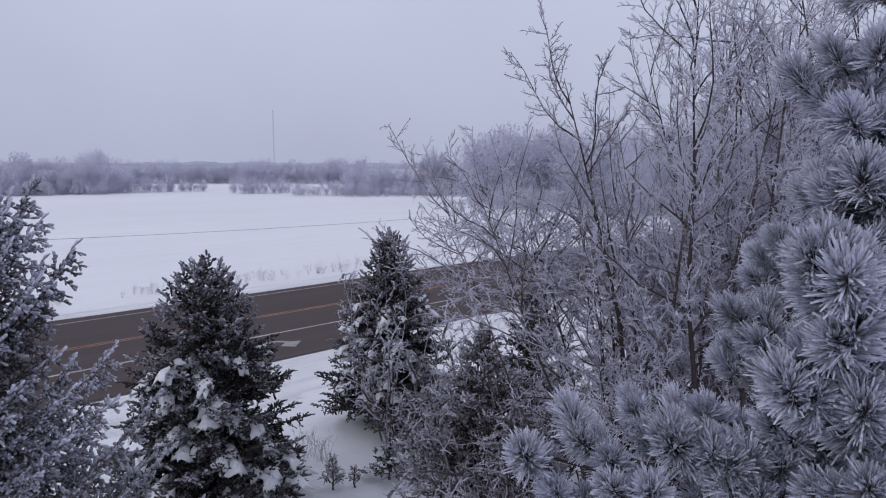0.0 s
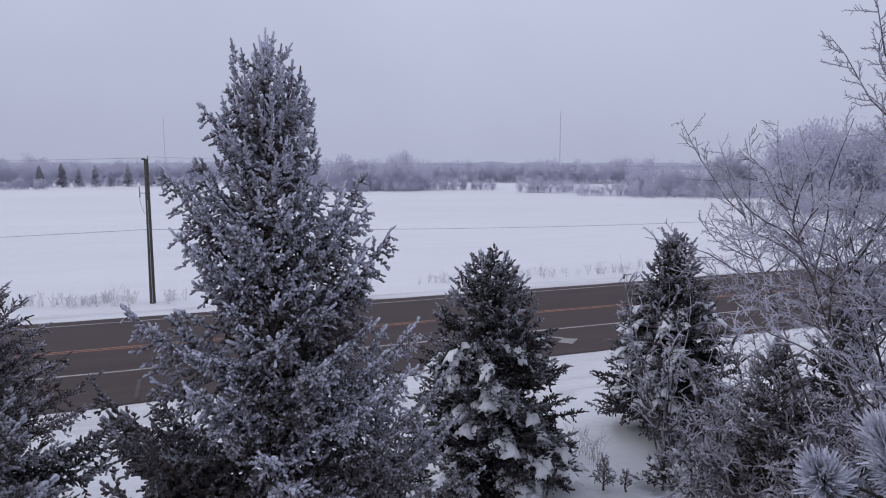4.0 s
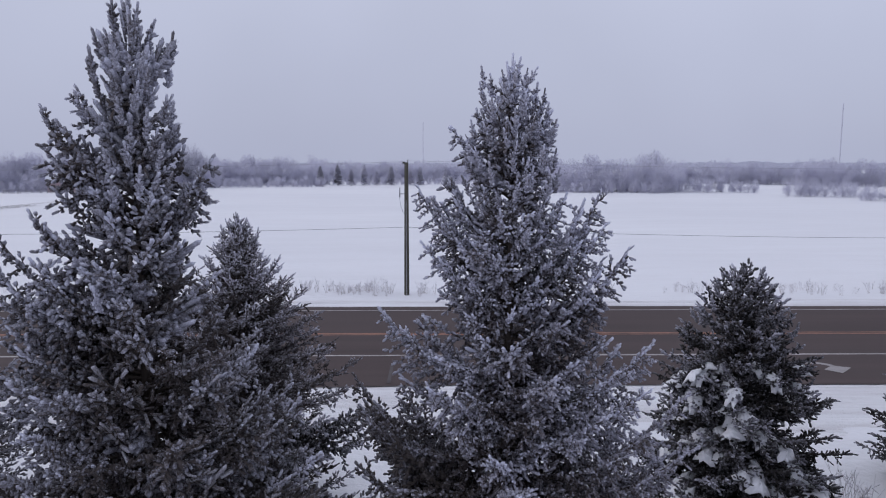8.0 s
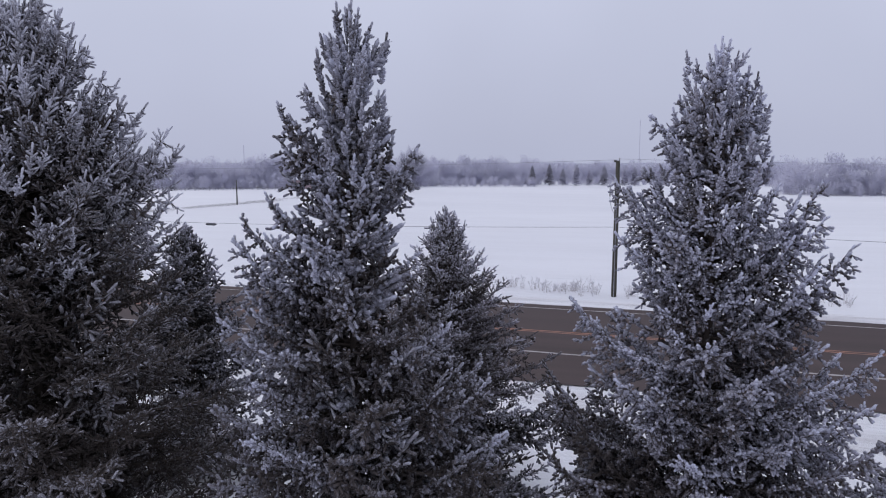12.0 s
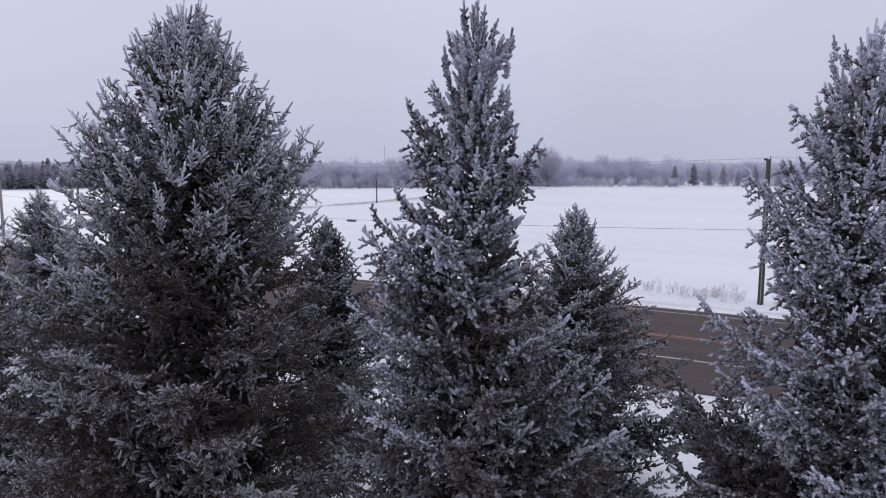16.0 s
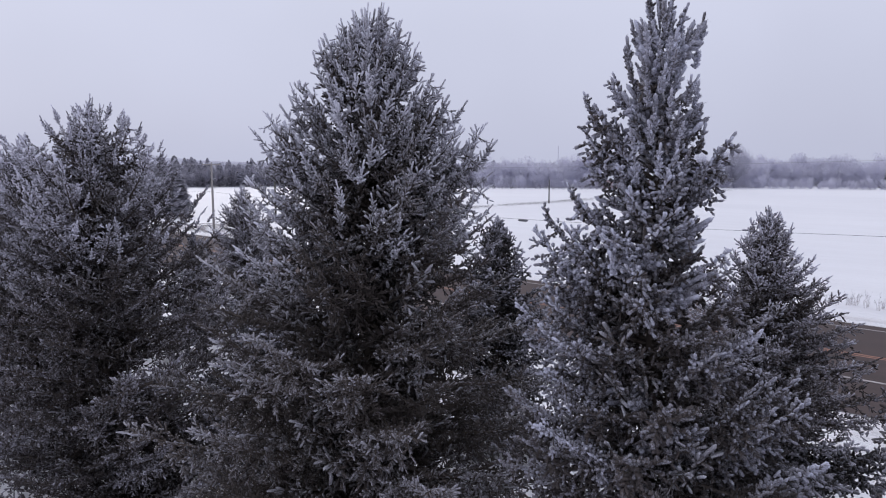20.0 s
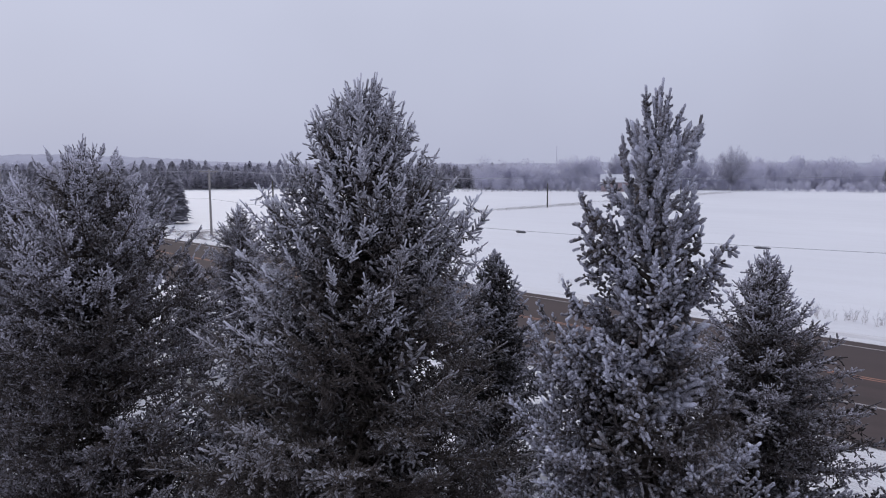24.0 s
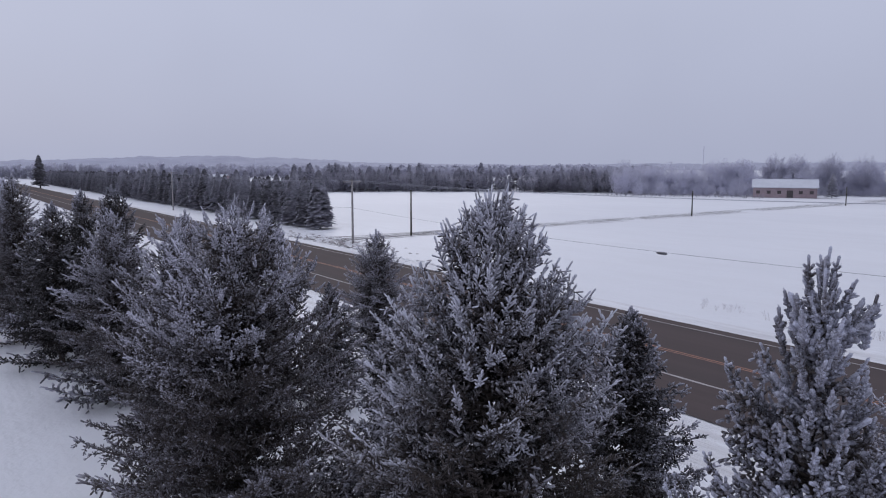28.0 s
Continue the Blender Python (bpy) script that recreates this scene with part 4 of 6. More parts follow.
spruce(-5.70, 5.17, 8.90, [(0, 2.5), (2.0, 2.45), (3.9, 2.5, 2.0), (4.55, 2.4, 1.95), (5.2, 2.2, 1.80), (5.85, 1.88, 1.52), (6.2, 1.66, 1.36), (6.5, 1.36, 1.24), (6.8, 1.14, 1.18), (7.1, 0.98, 1.06), (7.4, 0.72, 0.94), (7.75, 0.62, 0.80),
                           (8.0, 0.53, 0.68), (8.3, 0.48, 0.55), (8.55, 0.28, 0.40), (8.75, 0.12, 0.22), (8.9, 0.05, 0.08)],
       "fine", 47, "broad spruce with long upright frosted top shoots", step=0.040, jag=0.20, top=62, mid_z=7.8, wind=0.4, sprays=80, spray_z=(0.74, 0.99), spray_size=0.72,
       arms=[(-0.26, 8.76, 62, 0), (-0.44, 8.58, 56, 0), (-0.61, 8.42, 48, 0), (-0.92, 7.94, 42, 0), (-0.85, 7.7, 36, 15), (-1.29, 7.55, 36, 0), (-1.10, 7.4, 28, -15), (-1.28, 7.17, 26, 6), (-1.35, 6.8, 18, -12), (-1.5, 6.45, 14, 8),
             (0.30, 8.85, 62, 0), (0.50, 8.63, 56, 0), (0.71, 8.36, 48, 0), (0.89, 8.03, 42, 0), (1.11, 7.78, 40, 0), (0.95, 7.6, 32, 16), (1.13, 7.40, 28, -12), (1.53, 7.40, 36, 0), (1.35, 7.08, 24, 10), (1.4, 6.72, 18, -14), (1.5, 6.35, 12, 6),
             (0.4, 7.6, 22, -60), (-0.3, 7.3, 18, -62), (0.45, 6.35, 10, -58), (-0.9, 6.0, 8, -45), (0.6, 4.6, 6, -55), (-0.6, 4.7, 6, -55), (0.2, 8.2, 50, -55)], leader=0.34, tip_size=1.0,
       tips=[(-0.29, 8.77), (-0.46, 8.60), (-0.55, 8.53), (-0.61, 8.39), (-0.90, 7.93), (-0.97, 7.84), (-0.56, 7.66), (0.27, 8.87), (0.49, 8.65), (0.64, 8.38), (0.77, 8.04), (0.94, 7.88), (1.08, 7.82), (1.50, 7.44), (1.15, 7.42), (-0.06, 8.87), (0.08, 8.88), (0.16, 8.86)],
       inner_tips=[(0.0, 8.71), (-0.02, 8.13), (0.27, 7.95), (-0.22, 7.31), (0.48, 7.83), (-0.45, 8.13), (0.38, 8.60), (0.13, 8.26), (-0.32, 7.83), (0.06, 7.44), (0.74, 7.68), (-0.2, 8.45), (0.2, 8.45), (-0.7, 7.3), (0.5, 7.2), (-0.05, 7.75)])
spruce(-14.20, 5.40, 8.50, [(0, 2.7, 3.1), (2.0, 2.75, 3.15), (3.8, 2.75, 3.0), (5.3, 2.6, 2.75), (6.5, 2.35), (7.2, 1.75), (7.7, 1.30), (8.1, 0.85), (8.4, 0.4)],
       "broad", 58, "wide bushy spruce covered in fine grey frost", step=0.060, low_style="broad_low", low_z=0.9, jag=0.2, top=66, leader=0.4, flat=12, mid_z=6.7, wind=0.3, sprays=110, spray_z=(0.66, 0.98), spray_size=0.75)
spruce(-18.0, 5.2, 7.85, [(0, 2.6), (3.0, 2.5), (5.0, 2.1), (6.3, 1.5), (7.2, 0.8), (7.8, 0.3)],
       "broad", 63, "bushy grey-frosted spruce crowded against its neighbours", step=0.085, low_z=2.0, top=66, leader=0.4, flat=12, mid_z=6.2, sprays=50, spray_z=(0.62, 1.0))

# ---------------------------------------------------------------- spruces nearer the road
spruce(6.10, 13.28, 5.42, [(0, 1.7), (0.6, 2.02), (1.6, 1.88), (2.6, 1.62), (3.5, 1.36), (4.2, 1.12), (4.8, 0.84), (5.15, 0.5), (5.35, 0.2)],
       "dark", 71, "dark green spruce with snow lying on its boughs", step=0.042, low_style="dark", low_z=0.5, snow=0.64, mid_z=3.9, sprays=70, spray_z=(0.45, 0.98), spray_size=0.75, group="young spruces by the road", trunk=0.09, jag=0.16, leader=0.24, flat=-2, top=60)
spruce(11.75, 14.25, 5.55, [(0, 1.6), (0.7, 1.95), (1.7, 1.8), (2.6, 1.5), (3.5, 1.22), (4.3, 0.90), (5.0, 0.54), (5.5, 0.18)],
       "dark", 75, "dark green spruce with snow cushions, branches crossing it", step=0.046, low_style="dark", low_z=0.5, snow=0.64, mid_z=3.9, sprays=70, spray_z=(0.45, 0.98), spray_size=0.75, group="young spruces by the road", trunk=0.09, jag=0.16, leader=0.24, flat=-2, top=60)
spruce(-3.90, 13.50, 6.42, [(0, 2.8), (1.0, 2.8), (2.4, 2.5), (3.6, 1.92), (4.6, 1.38), (5.4, 0.90), (6.0, 0.50), (6.4, 0.12)],
       "broad", 79, "spruce with frosted boughs standing behind the front row", step=0.035, low_style="dark", group="young spruces by the road", trunk=0.1, leader=0.3, flat=0, mid_z=4.6, fill=0.045)
spruce(-9.95, 13.05, 5.95, [(0, 2.0), (1.0, 2.0), (2.4, 1.75), (3.6, 1.35), (4.6, 0.92), (5.4, 0.48), (5.9, 0.12)],
       "dark", 83, "slim dark spruce lightly touched with frost", step=0.036, low_style="dark", group="young spruces by the road", trunk=0.08, leader=0.26, flat=0)
spruce(8.7, 8.1, 4.55, [(0, 1.75), (1.0, 1.8), (2.2, 1.5), (3.2, 1.05), (4.0, 0.6), (4.5, 0.2)],
       "broad", 87, "young spruce half hidden in frosted brush", step=0.060, low_style="dark", group="young spruces by the road", trunk=0.08, leader=0.22, flat=0)
spruce(13.4, 10.6, 4.4, [(0, 1.7), (1.0, 1.7), (2.4, 1.3), (3.4, 0.8), (4.3, 0.2)],
       "dark", 89, "dark young spruce behind frosted brush", step=0.070, low_style="dark", group="young spruces by the road", trunk=0.08, leader=0.2, flat=0)
spruce(-12.0, 8.4, 5.1, [(0, 2.5), (1.2, 2.4), (2.8, 1.9), (4.0, 1.15), (5.0, 0.25)],
       "dark", 91, "low dark spruce crowded between taller trees", step=0.060, low_style="dark", low_z=0.8, group="young spruces by the road", trunk=0.08, leader=0.22)
spruce(-17.4, 11.2, 4.6, [(0, 2.1), (1.2, 2.0), (2.6, 1.5), (3.8, 0.85), (4.5, 0.25)],
       "dark", 95, "low dark spruce crowded between taller trees", step=0.095, low_style="dark", low_z=0.8, group="young spruces by the road", trunk=0.08, leader=0.22)
spruce(-26.57, 16.2, 6.35, [(0, 2.3), (1.5, 2.25), (3.0, 1.95), (4.6, 1.42), (5.6, 0.85), (6.3, 0.2)],
       "broad", 93, "small spruce with a frosted pointed top", step=0.050, low_style="remote_pale", low_z=1.2, group="young spruces by the road", trunk=0.08, leader=0.3)
spruce(-23.4, 12.2, 4.75, [(0, 1.7), (1.5, 1.6), (3.0, 1.15), (4.0, 0.65), (4.7, 0.12)],
       "dark", 97, "small dark green spruce with little frost", step=0.06, low_style="remote", low_z=1.0, group="young spruces by the road", trunk=0.07, leader=0.2)
spruce(-23.5, 7.0, 7.7, [(0, 2.2), (2.0, 2.2), (4.0, 1.9), (5.5, 1.45), (6.8, 0.75), (7.6, 0.2)],
       "broad", 101, "blue-grey frosted spruce crowded in the row", step=0.085, low_style="remote", low_z=2.5, leader=0.3, mid_z=6.0)
spruce(-27.3, 11.5, 7.25, [(0, 2.2), (2.0, 2.15), (4.0, 1.7), (5.6, 1.1), (6.6, 0.55), (7.2, 0.15)],
       "dark", 103, "dark spruce with a frosted crown", step=0.09, low_style="remote", low_z=2.0, leader=0.3)
spruce(-28.6, 5.7, 7.5, [(0, 2.5), (2.0, 2.5), (4.0, 2.25), (5.6, 1.7), (6.7, 0.95), (7.4, 0.2)],
       "broad", 105, "frosted spruce with dark low boughs towards the end of the row", step=0.065, low_style="remote", low_z=1.8, leader=0.3, mid_z=5.4)
spruce(-33.0, 6.6, 8.3, [(0, 2.3), (2.0, 2.3), (4.5, 2.0), (6.4, 1.5), (7.6, 0.85), (8.2, 0.2)],
       "dark", 106, "tall dark spruce towards the end of the row", step=0.08, low_style="remote", low_z=2.5, leader=0.3, mid_z=6.8)
spruce(-35.2, 4.5, 7.6, [(0, 2.3), (2.0, 2.3), (4.0, 2.1), (5.6, 1.6), (6.7, 0.9), (7.5, 0.2)],
       "dark", 107, "dark spruce with thin frost on its tips", step=0.07, low_style="remote", low_z=1.5, leader=0.3, mid_z=6.2)
spruce(-38.6, 6.2, 8.0, [(0, 2.5), (2.0, 2.5), (4.0, 2.2), (5.8, 1.6), (7.2, 0.8), (7.9, 0.2)],
       "dark", 109, "dark spruce with a blunt frosted top", step=0.085, low_style="remote", low_z=2.0, leader=0.3, mid_z=6.6)
spruce(-41.0, 3.5, 8.8, [(0, 2.7), (2.0, 2.7), (4.5, 2.4), (6.5, 1.8), (7.9, 0.95), (8.7, 0.25)],
       "broad", 113, "tall frosted spruce at the far end of the row", step=0.085, low_style="remote_pale", low_z=2.0, leader=0.35, mid_z=6.6)
spruce(-48.0, 3.6, 8.4, [(0, 2.6), (2.0, 2.6), (4.5, 2.1), (6.5, 1.3), (7.9, 0.6), (8.4, 0.2)],
       "remote_pale", 117, "tall frosted spruce at the far end of the row", step=0.09, low_style="remote_pale", low_z=2.0, leader=0.35)


def sapling(x, y, h, seed):
    rng = np.random.default_rng(seed)
    tree = thing("spruce_sapling", x, y, 0, "small spruce sapling poking out of the snow", "sapling", "spruce saplings")
    part("trunk", trunk_mesh(h, 0.015, 0, seed), tree)
    z, az = 0.1, 0.0
    while z < h:
        add_bough(tree, "fine", rng, z, az, max(0.12, 0.30 * (h - z) + 0.08), 32 + 25 * z / h, 0.01)
        az += 137.5
        z += 0.045
    return tree


def snowy_bush(x, y, h, seed):
    rng = np.random.default_rng(seed)
    tree = thing("spruce_sapling", x, y, 0, "low young spruce bowed under lying snow", "sapling", "spruce saplings")
    part("trunk", trunk_mesh(h, 0.02, 0, seed), tree)
    for i in range(16):
        q = i / 15
        add_bough(tree, "snowy" if i % 2 else "fine", rng, 0.1 + (h - 0.15) * q, i * 137.5, 0.62 * (1 - 0.7 * q), 5 + 50 * q, 0.01)
    return tree


snowy_bush(2.75, 12.2, 0.85, 15)
snowy_bush(9.65, 11.8, 0.8, 16)
sapling(8.44, 12.3, 0.75, 5)
sapling(8.85, 12.05, 0.45, 6)
sapling(7.75, 12.9, 0.4, 7)


# ---------------------------------------------------------------- bare frosted trees
def bare_tree(x, y, height, stems, seed, label, spread_out=0.30, dense=1.0, lean=(0, 0), name="bare_tree", category="bare tree", group="frosted bare trees", thick=0.065, mat=None, taper=0.72, clear=0.22,
              kids=((14, 0.42), (12, 0.34), (7, 0.42)), twig_size=1.05, wander=1.2, pull=0.75, fork=(0.40, 1.0), dirs=(), rimed=(0.30, 0.55, 1.0, 1.0)):
    """A leafless tree with several stems; each stem is a part and carries its twigs."""
    rng = np.random.default_rng(seed)
    tree = thing(name, x, y, 0, label, category, group)
    for sidx in range(stems):
        a = sidx * 2 * math.pi / stems + rng.uniform(-0.5, 0.5)
        tilt = spread_out * rng.uniform(0.30, 1.0)
        P = np.array([[0.12 * math.cos(a), 0.12 * math.sin(a), 0.0]])
        D = unit(np.array([[math.cos(a) * tilt + lean[0], math.sin(a) * tilt + lean[1], 1.0]]))
        if dirs:
            D = unit(np.array([[dirs[sidx][0], dirs[sidx][1], 1.0]]))
        L = np.array([height * rng.uniform(0.75, 1.05)])
        if dirs and len(dirs[sidx]) > 2:
            L = np.array([dirs[sidx][2]])
        R = np.array([thick * rng.uniform(0.7, 1.15)])
        wood, twig = Soup(), Soup()
        for level in range(4):
            k = (9, 6, 5, 3)[level]
            s = np.linspace(0, 1, k)
            n = len(P)
            path = np.zeros((n, k, 3))
            path[:, 0] = P
            d = D.copy()
            for i in range(1, k):
                d = d + rng.normal(0, (0.06, 0.17, 0.20, 0.16)[level] * wander, (n, 3))
                d[:, 2] += (0.07, 0.12, 0.10, 0.05)[level] * pull
                d = unit(d)
                path[:, i] = path[:, i - 1] + d * (L / (k - 1))[:, None]
            rad = R[:, None] * (1 - (0.95 if level == 0 else 0.82 if level == 1 else 0.45) * s[None]) + 0.0015
            fr = np.clip(1.05 - rad / 0.030, 0.02, 1.0) * rimed[level] + rng.normal(0, 0.06, (n, 1))
            (wood if level < 2 else twig).tubes(path, rad, (7, 5, 3, 3)[level], fr)
            if level == 3:
                break
            m, frac = kids[level]
            m = max(2, int(m * dense))
            cP, cD, cL, cR = [], [], [], []
            for j in range(m):
                first = clear if level == 0 else 0.12
                q = first + (0.97 - first) * (j + rng.uniform(0, 1, n)) / m
                ix = q * (k - 1)
                i0 = np.minimum(ix.astype(int), k - 2)
                w = (ix - i0)[:, None]
                pos = path[np.arange(n), i0] * (1 - w) + path[np.arange(n), i0 + 1] * w
                pd = unit(path[np.arange(n), i0 + 1] - path[np.arange(n), i0])
                u, v2 = frames_of(pd)
                ang = j * 2.4 + rng.uniform(0, 6.28, n)
                tl = rng.uniform(fork[0], fork[1], n)
                cd = pd * np.cos(tl)[:, None] + (u * np.cos(ang)[:, None] + v2 * np.sin(ang)[:, None]) * np.sin(tl)[:, None]
                cP.append(pos)
                cD.append(unit(cd))
                cL.append(L * frac * (1.12 - taper * q) * rng.uniform(0.6, 1.2, n))
                cR.append(np.maximum(R * (1 - 0.80 * q) * 0.52, (0.010, 0.0055, 0.0042)[level] * twig_size))
            P, D, L, R = np.concatenate(cP), np.concatenate(cD), np.concatenate(cL), np.concatenate(cR)
        stem = part("stem", wood.mesh("stem", [mat or M_TWIG], True), tree)
        tagged(part("twig_spray", twig.mesh("twig_spray", [mat or M_TWIG], False), stem, "fine twigs white with hoar frost"), kind="stuff")
    return tree


FINE = dict(kids=((19, 0.25), (13, 0.31), (7, 0.30)), wander=1.05, pull=0.55, fork=(0.45, 1.05), twig_size=1.2, taper=0.55, rimed=(0.22, 0.36, 0.9, 1.0))
# stems that fan out along the row; towards the road they stay low
fan = []
for i, (k, ln) in enumerate(((0.30, 6.6), (0.25, 6.4), (0.20, 5.8), (0.17, 6.6), (0.14, 5.0), (0.12, 6.8), (0.09, 7.4), (0.06, 8.4), (0.03, 7.4), (0.0, 9.2), (-0.04, 8.2), (-0.08, 9.6), (-0.14, 8.6), (-0.20, 9.6), (-0.28, 8.8), (-0.36, 9.2), (0.04, 6.2), (-0.06, 6.8), (0.10, 5.6), (-0.16, 7.2))):
    dep = (0.10, -0.08, 0.02, 0.14, -0.12)[i % 5]
    fan.append((-0.47 * k + 0.88 * dep, 0.88 * k + 0.47 * dep, ln))
bare_tree(8.3, 4.3, 9.6, len(fan), 232, "bare multi-stemmed tree with frosted twigs", thick=0.058, dirs=fan, clear=0.45, **FINE)
low_fan = [(-0.47 * k + 0.88 * d, 0.88 * k + 0.47 * d, ln) for k, d, ln in ((0.56, 0.0, 8.1), (0.48, 0.1, 8.0), (0.42, -0.1, 7.4), (0.36, 0.08, 7.0), (0.30, 0.15, 6.6), (0.50, 0.16, 7.0), (0.22, -0.1, 6.6), (0.12, 0.1, 6.4))]
bare_tree(9.0, 4.7, 5.9, len(low_fan), 229, "low spreading bare tree, its thin twigs furred with frost", thick=0.036, dirs=low_fan,
          clear=0.66, **dict(FINE, pull=0.04, wander=1.0, kids=((14, 0.36), (11, 0.29), (6, 0.32))))
bare_tree(12.8, 6.6, 8.2, 7, 222, "bare tree with wide frosted branches", 0.28, 1.0, (0.03, -0.03), clear=0.4, **FINE)
bare_tree(13.2, 4.6, 11.5, 6, 223, "tall bare tree white with hoar frost", 0.36, 1.0, (0.0, 0.05), **FINE)
bare_tree(17.8, 7.8, 12.0, 6, 224, "tall bare tree white with hoar frost", 0.26, 0.9, (0.03, -0.05), **FINE)
bare_tree(11.6, 2.6, 11.0, 6, 225, "tall bare tree white with hoar frost", 0.34, 0.9, (0, 0.05), **FINE)
bare_tree(20.0, 5.5, 12.5, 5, 226, "tall bare tree white with hoar frost", 0.30, 0.8, (0, 0))
bare_tree(22.0, 12.5, 11.0, 5, 227, "tall bare tree white with hoar frost", 0.34, 0.8, (0, 0))
SHRUB = dict(name="bare_shrub", category="bare shrub", group="frosted shrubs", thick=0.024, mat=M_BRUSH, kids=((9, 0.45), (6, 0.48), (3, 0.5)), twig_size=2.5, wander=2.0, pull=0.15, fork=(0.5, 1.35))
bare_tree(9.4, 9.3, 3.6, 12, 211, "dense leafless shrub thick with frost", 0.65, 1.0, (-0.1, 0), **SHRUB)
bare_tree(7.7, 7.0, 3.7, 11, 212, "dense leafless shrub thick with frost", 0.55, 1.0, (0, 0.1), **SHRUB)
bare_tree(10.05, 12.1, 5.5, 7, 213, "leafless shrub in front of a spruce, white with frost", 0.34, 0.8, (0, 0.0), **dict(SHRUB, mat=M_TWIG, twig_size=2.9, kids=((8, 0.34), (5, 0.40), (3, 0.42)), wander=1.5, rimed=(0.9, 1.1, 1.15, 1.15)))
bare_tree(11.2, 8.6, 4.2, 10, 214, "dense leafless shrub thick with frost", 0.8, 1.0, (0, 0), **SHRUB)
bare_tree(12.8, 7.6, 4.4, 9, 215, "dense leafless shrub with thin frost on its twigs", 0.7, 1.0, (0, 0), **dict(SHRUB, mat=M_BRUSH_DIM))
bare_tree(9.2, 6.4, 3.7, 9, 216, "dense leafless shrub with thin frost on its twigs", 0.8, 1.0, (0, 0), **dict(SHRUB, mat=M_BRUSH_DIM))
bare_tree(7.6, 2.4, 3.4, 9, 218, "dense leafless shrub with thin frost on its twigs", 0.8, 1.0, (0, 0), **dict(SHRUB, mat=M_BRUSH_DIM))
bare_tree(8.9, 1.6, 4.6, 9, 219, "dense leafless shrub with thin frost on its twigs", 0.8, 1.0, (0, 0), **dict(SHRUB, mat=M_BRUSH_DIM))
bare_tree(9.6, 3.6, 4.2, 9, 217, "dense leafless shrub with thin frost on its twigs", 0.8, 1.0, (0, 0), **dict(SHRUB, mat=M_BRUSH_DIM))


# ---------------------------------------------------------------- long-needled pine
def tuft_mesh(seed, rime=1.0):
    """A mop of long needles round the end of a shoot along +x, bowed outwards, each needle thick with frost."""
    rng = np.random.default_rng(seed)
    n = 360
    so = Soup()
    q = rng.random(n)
    s0 = -0.16 + 0.18 * q
    ang = rng.uniform(0, 6.28, n)
    tilt = np.clip(0.98 - 0.72 * q ** 1.7 + rng.normal(0, 0.20, n), 0.05, 1.5)
    rad = np.stack([np.zeros(n), np.cos(ang), np.sin(ang)], 1)
    d0 = np.cos(tilt)[:, None] * np.array([[1.0, 0, 0]]) + np.sin(tilt)[:, None] * rad
    ln = rng.uniform(0.110, 0.165, n)
    base = np.stack([s0, 0 * s0, 0 * s0], 1) + rad * 0.006
    u, w = frames_of(d0)
    spin = rng.uniform(0, 6.28, n)
    flat = u * np.cos(spin)[:, None] + w * np.sin(spin)[:, None]
    bow = rng.uniform(0.015, 0.040, n)
    mid = base + d0 * (ln * 0.55)[:, None]
    tip = base + d0 * ln[:, None]
    # the needles arch outwards and back down the shoot
    mid += rad * (bow * 0.45)[:, None]
    tip[:, 0] -= bow * 0.7
    wd = rng.uniform(0.0034, 0.0060, (n, 1))
    v = np.stack([base - flat * wd * 0.35, base + flat * wd * 0.35, mid - flat * wd, mid + flat * wd, tip - flat * wd * 0.75, tip + flat * wd * 0.75], 1).reshape(-1, 3)
    b = np.arange(n) * 6
    t = np.concatenate([np.stack([b + p, b + q2, b + r], 1) for p, q2, r in ((0, 1, 3), (0, 3, 2), (2, 3, 5), (2, 5, 4))])
    one = rng.uniform(0.75, 1.2, n) * rime
    f = np.stack([0.15 * one, 0.15 * one, 0.85 * one, 0.85 * one, one, one], 1)
    so.add(v, t, f.reshape(-1))
    ax = np.stack([np.array([-0.2, -0.05, 0.03]), np.zeros(3), np.zeros(3)], 1)
    so.tubes(ax[None], np.array([[0.007, 0.007, 0.004]]), 5, np.full((1, 3), 0.1), 1)
    # a bud at the end of the shoot
    so.shoots(np.array([[0.01, 0, 0]]), np.array([[1.0, 0, 0]]), np.array([0.035]), np.array([0.008]), np.array([0.9 * rime]), rng, 5, 0)
    return so.mesh("needle_tuft", [M_PINE, M_BARK], False)


TUFTS = [tuft_mesh(s) for s in (11, 12, 13, 14)]
TUFTS_INNER = [tuft_mesh(s, 0.62) for s in (15, 16)]


def turn_to(d):
    x = Vector(d).normalized()
    y = Vector((0, 0, 1)).cross(x).normalized()
    return Matrix((x, y, x.cross(y))).transposed().to_4x4()


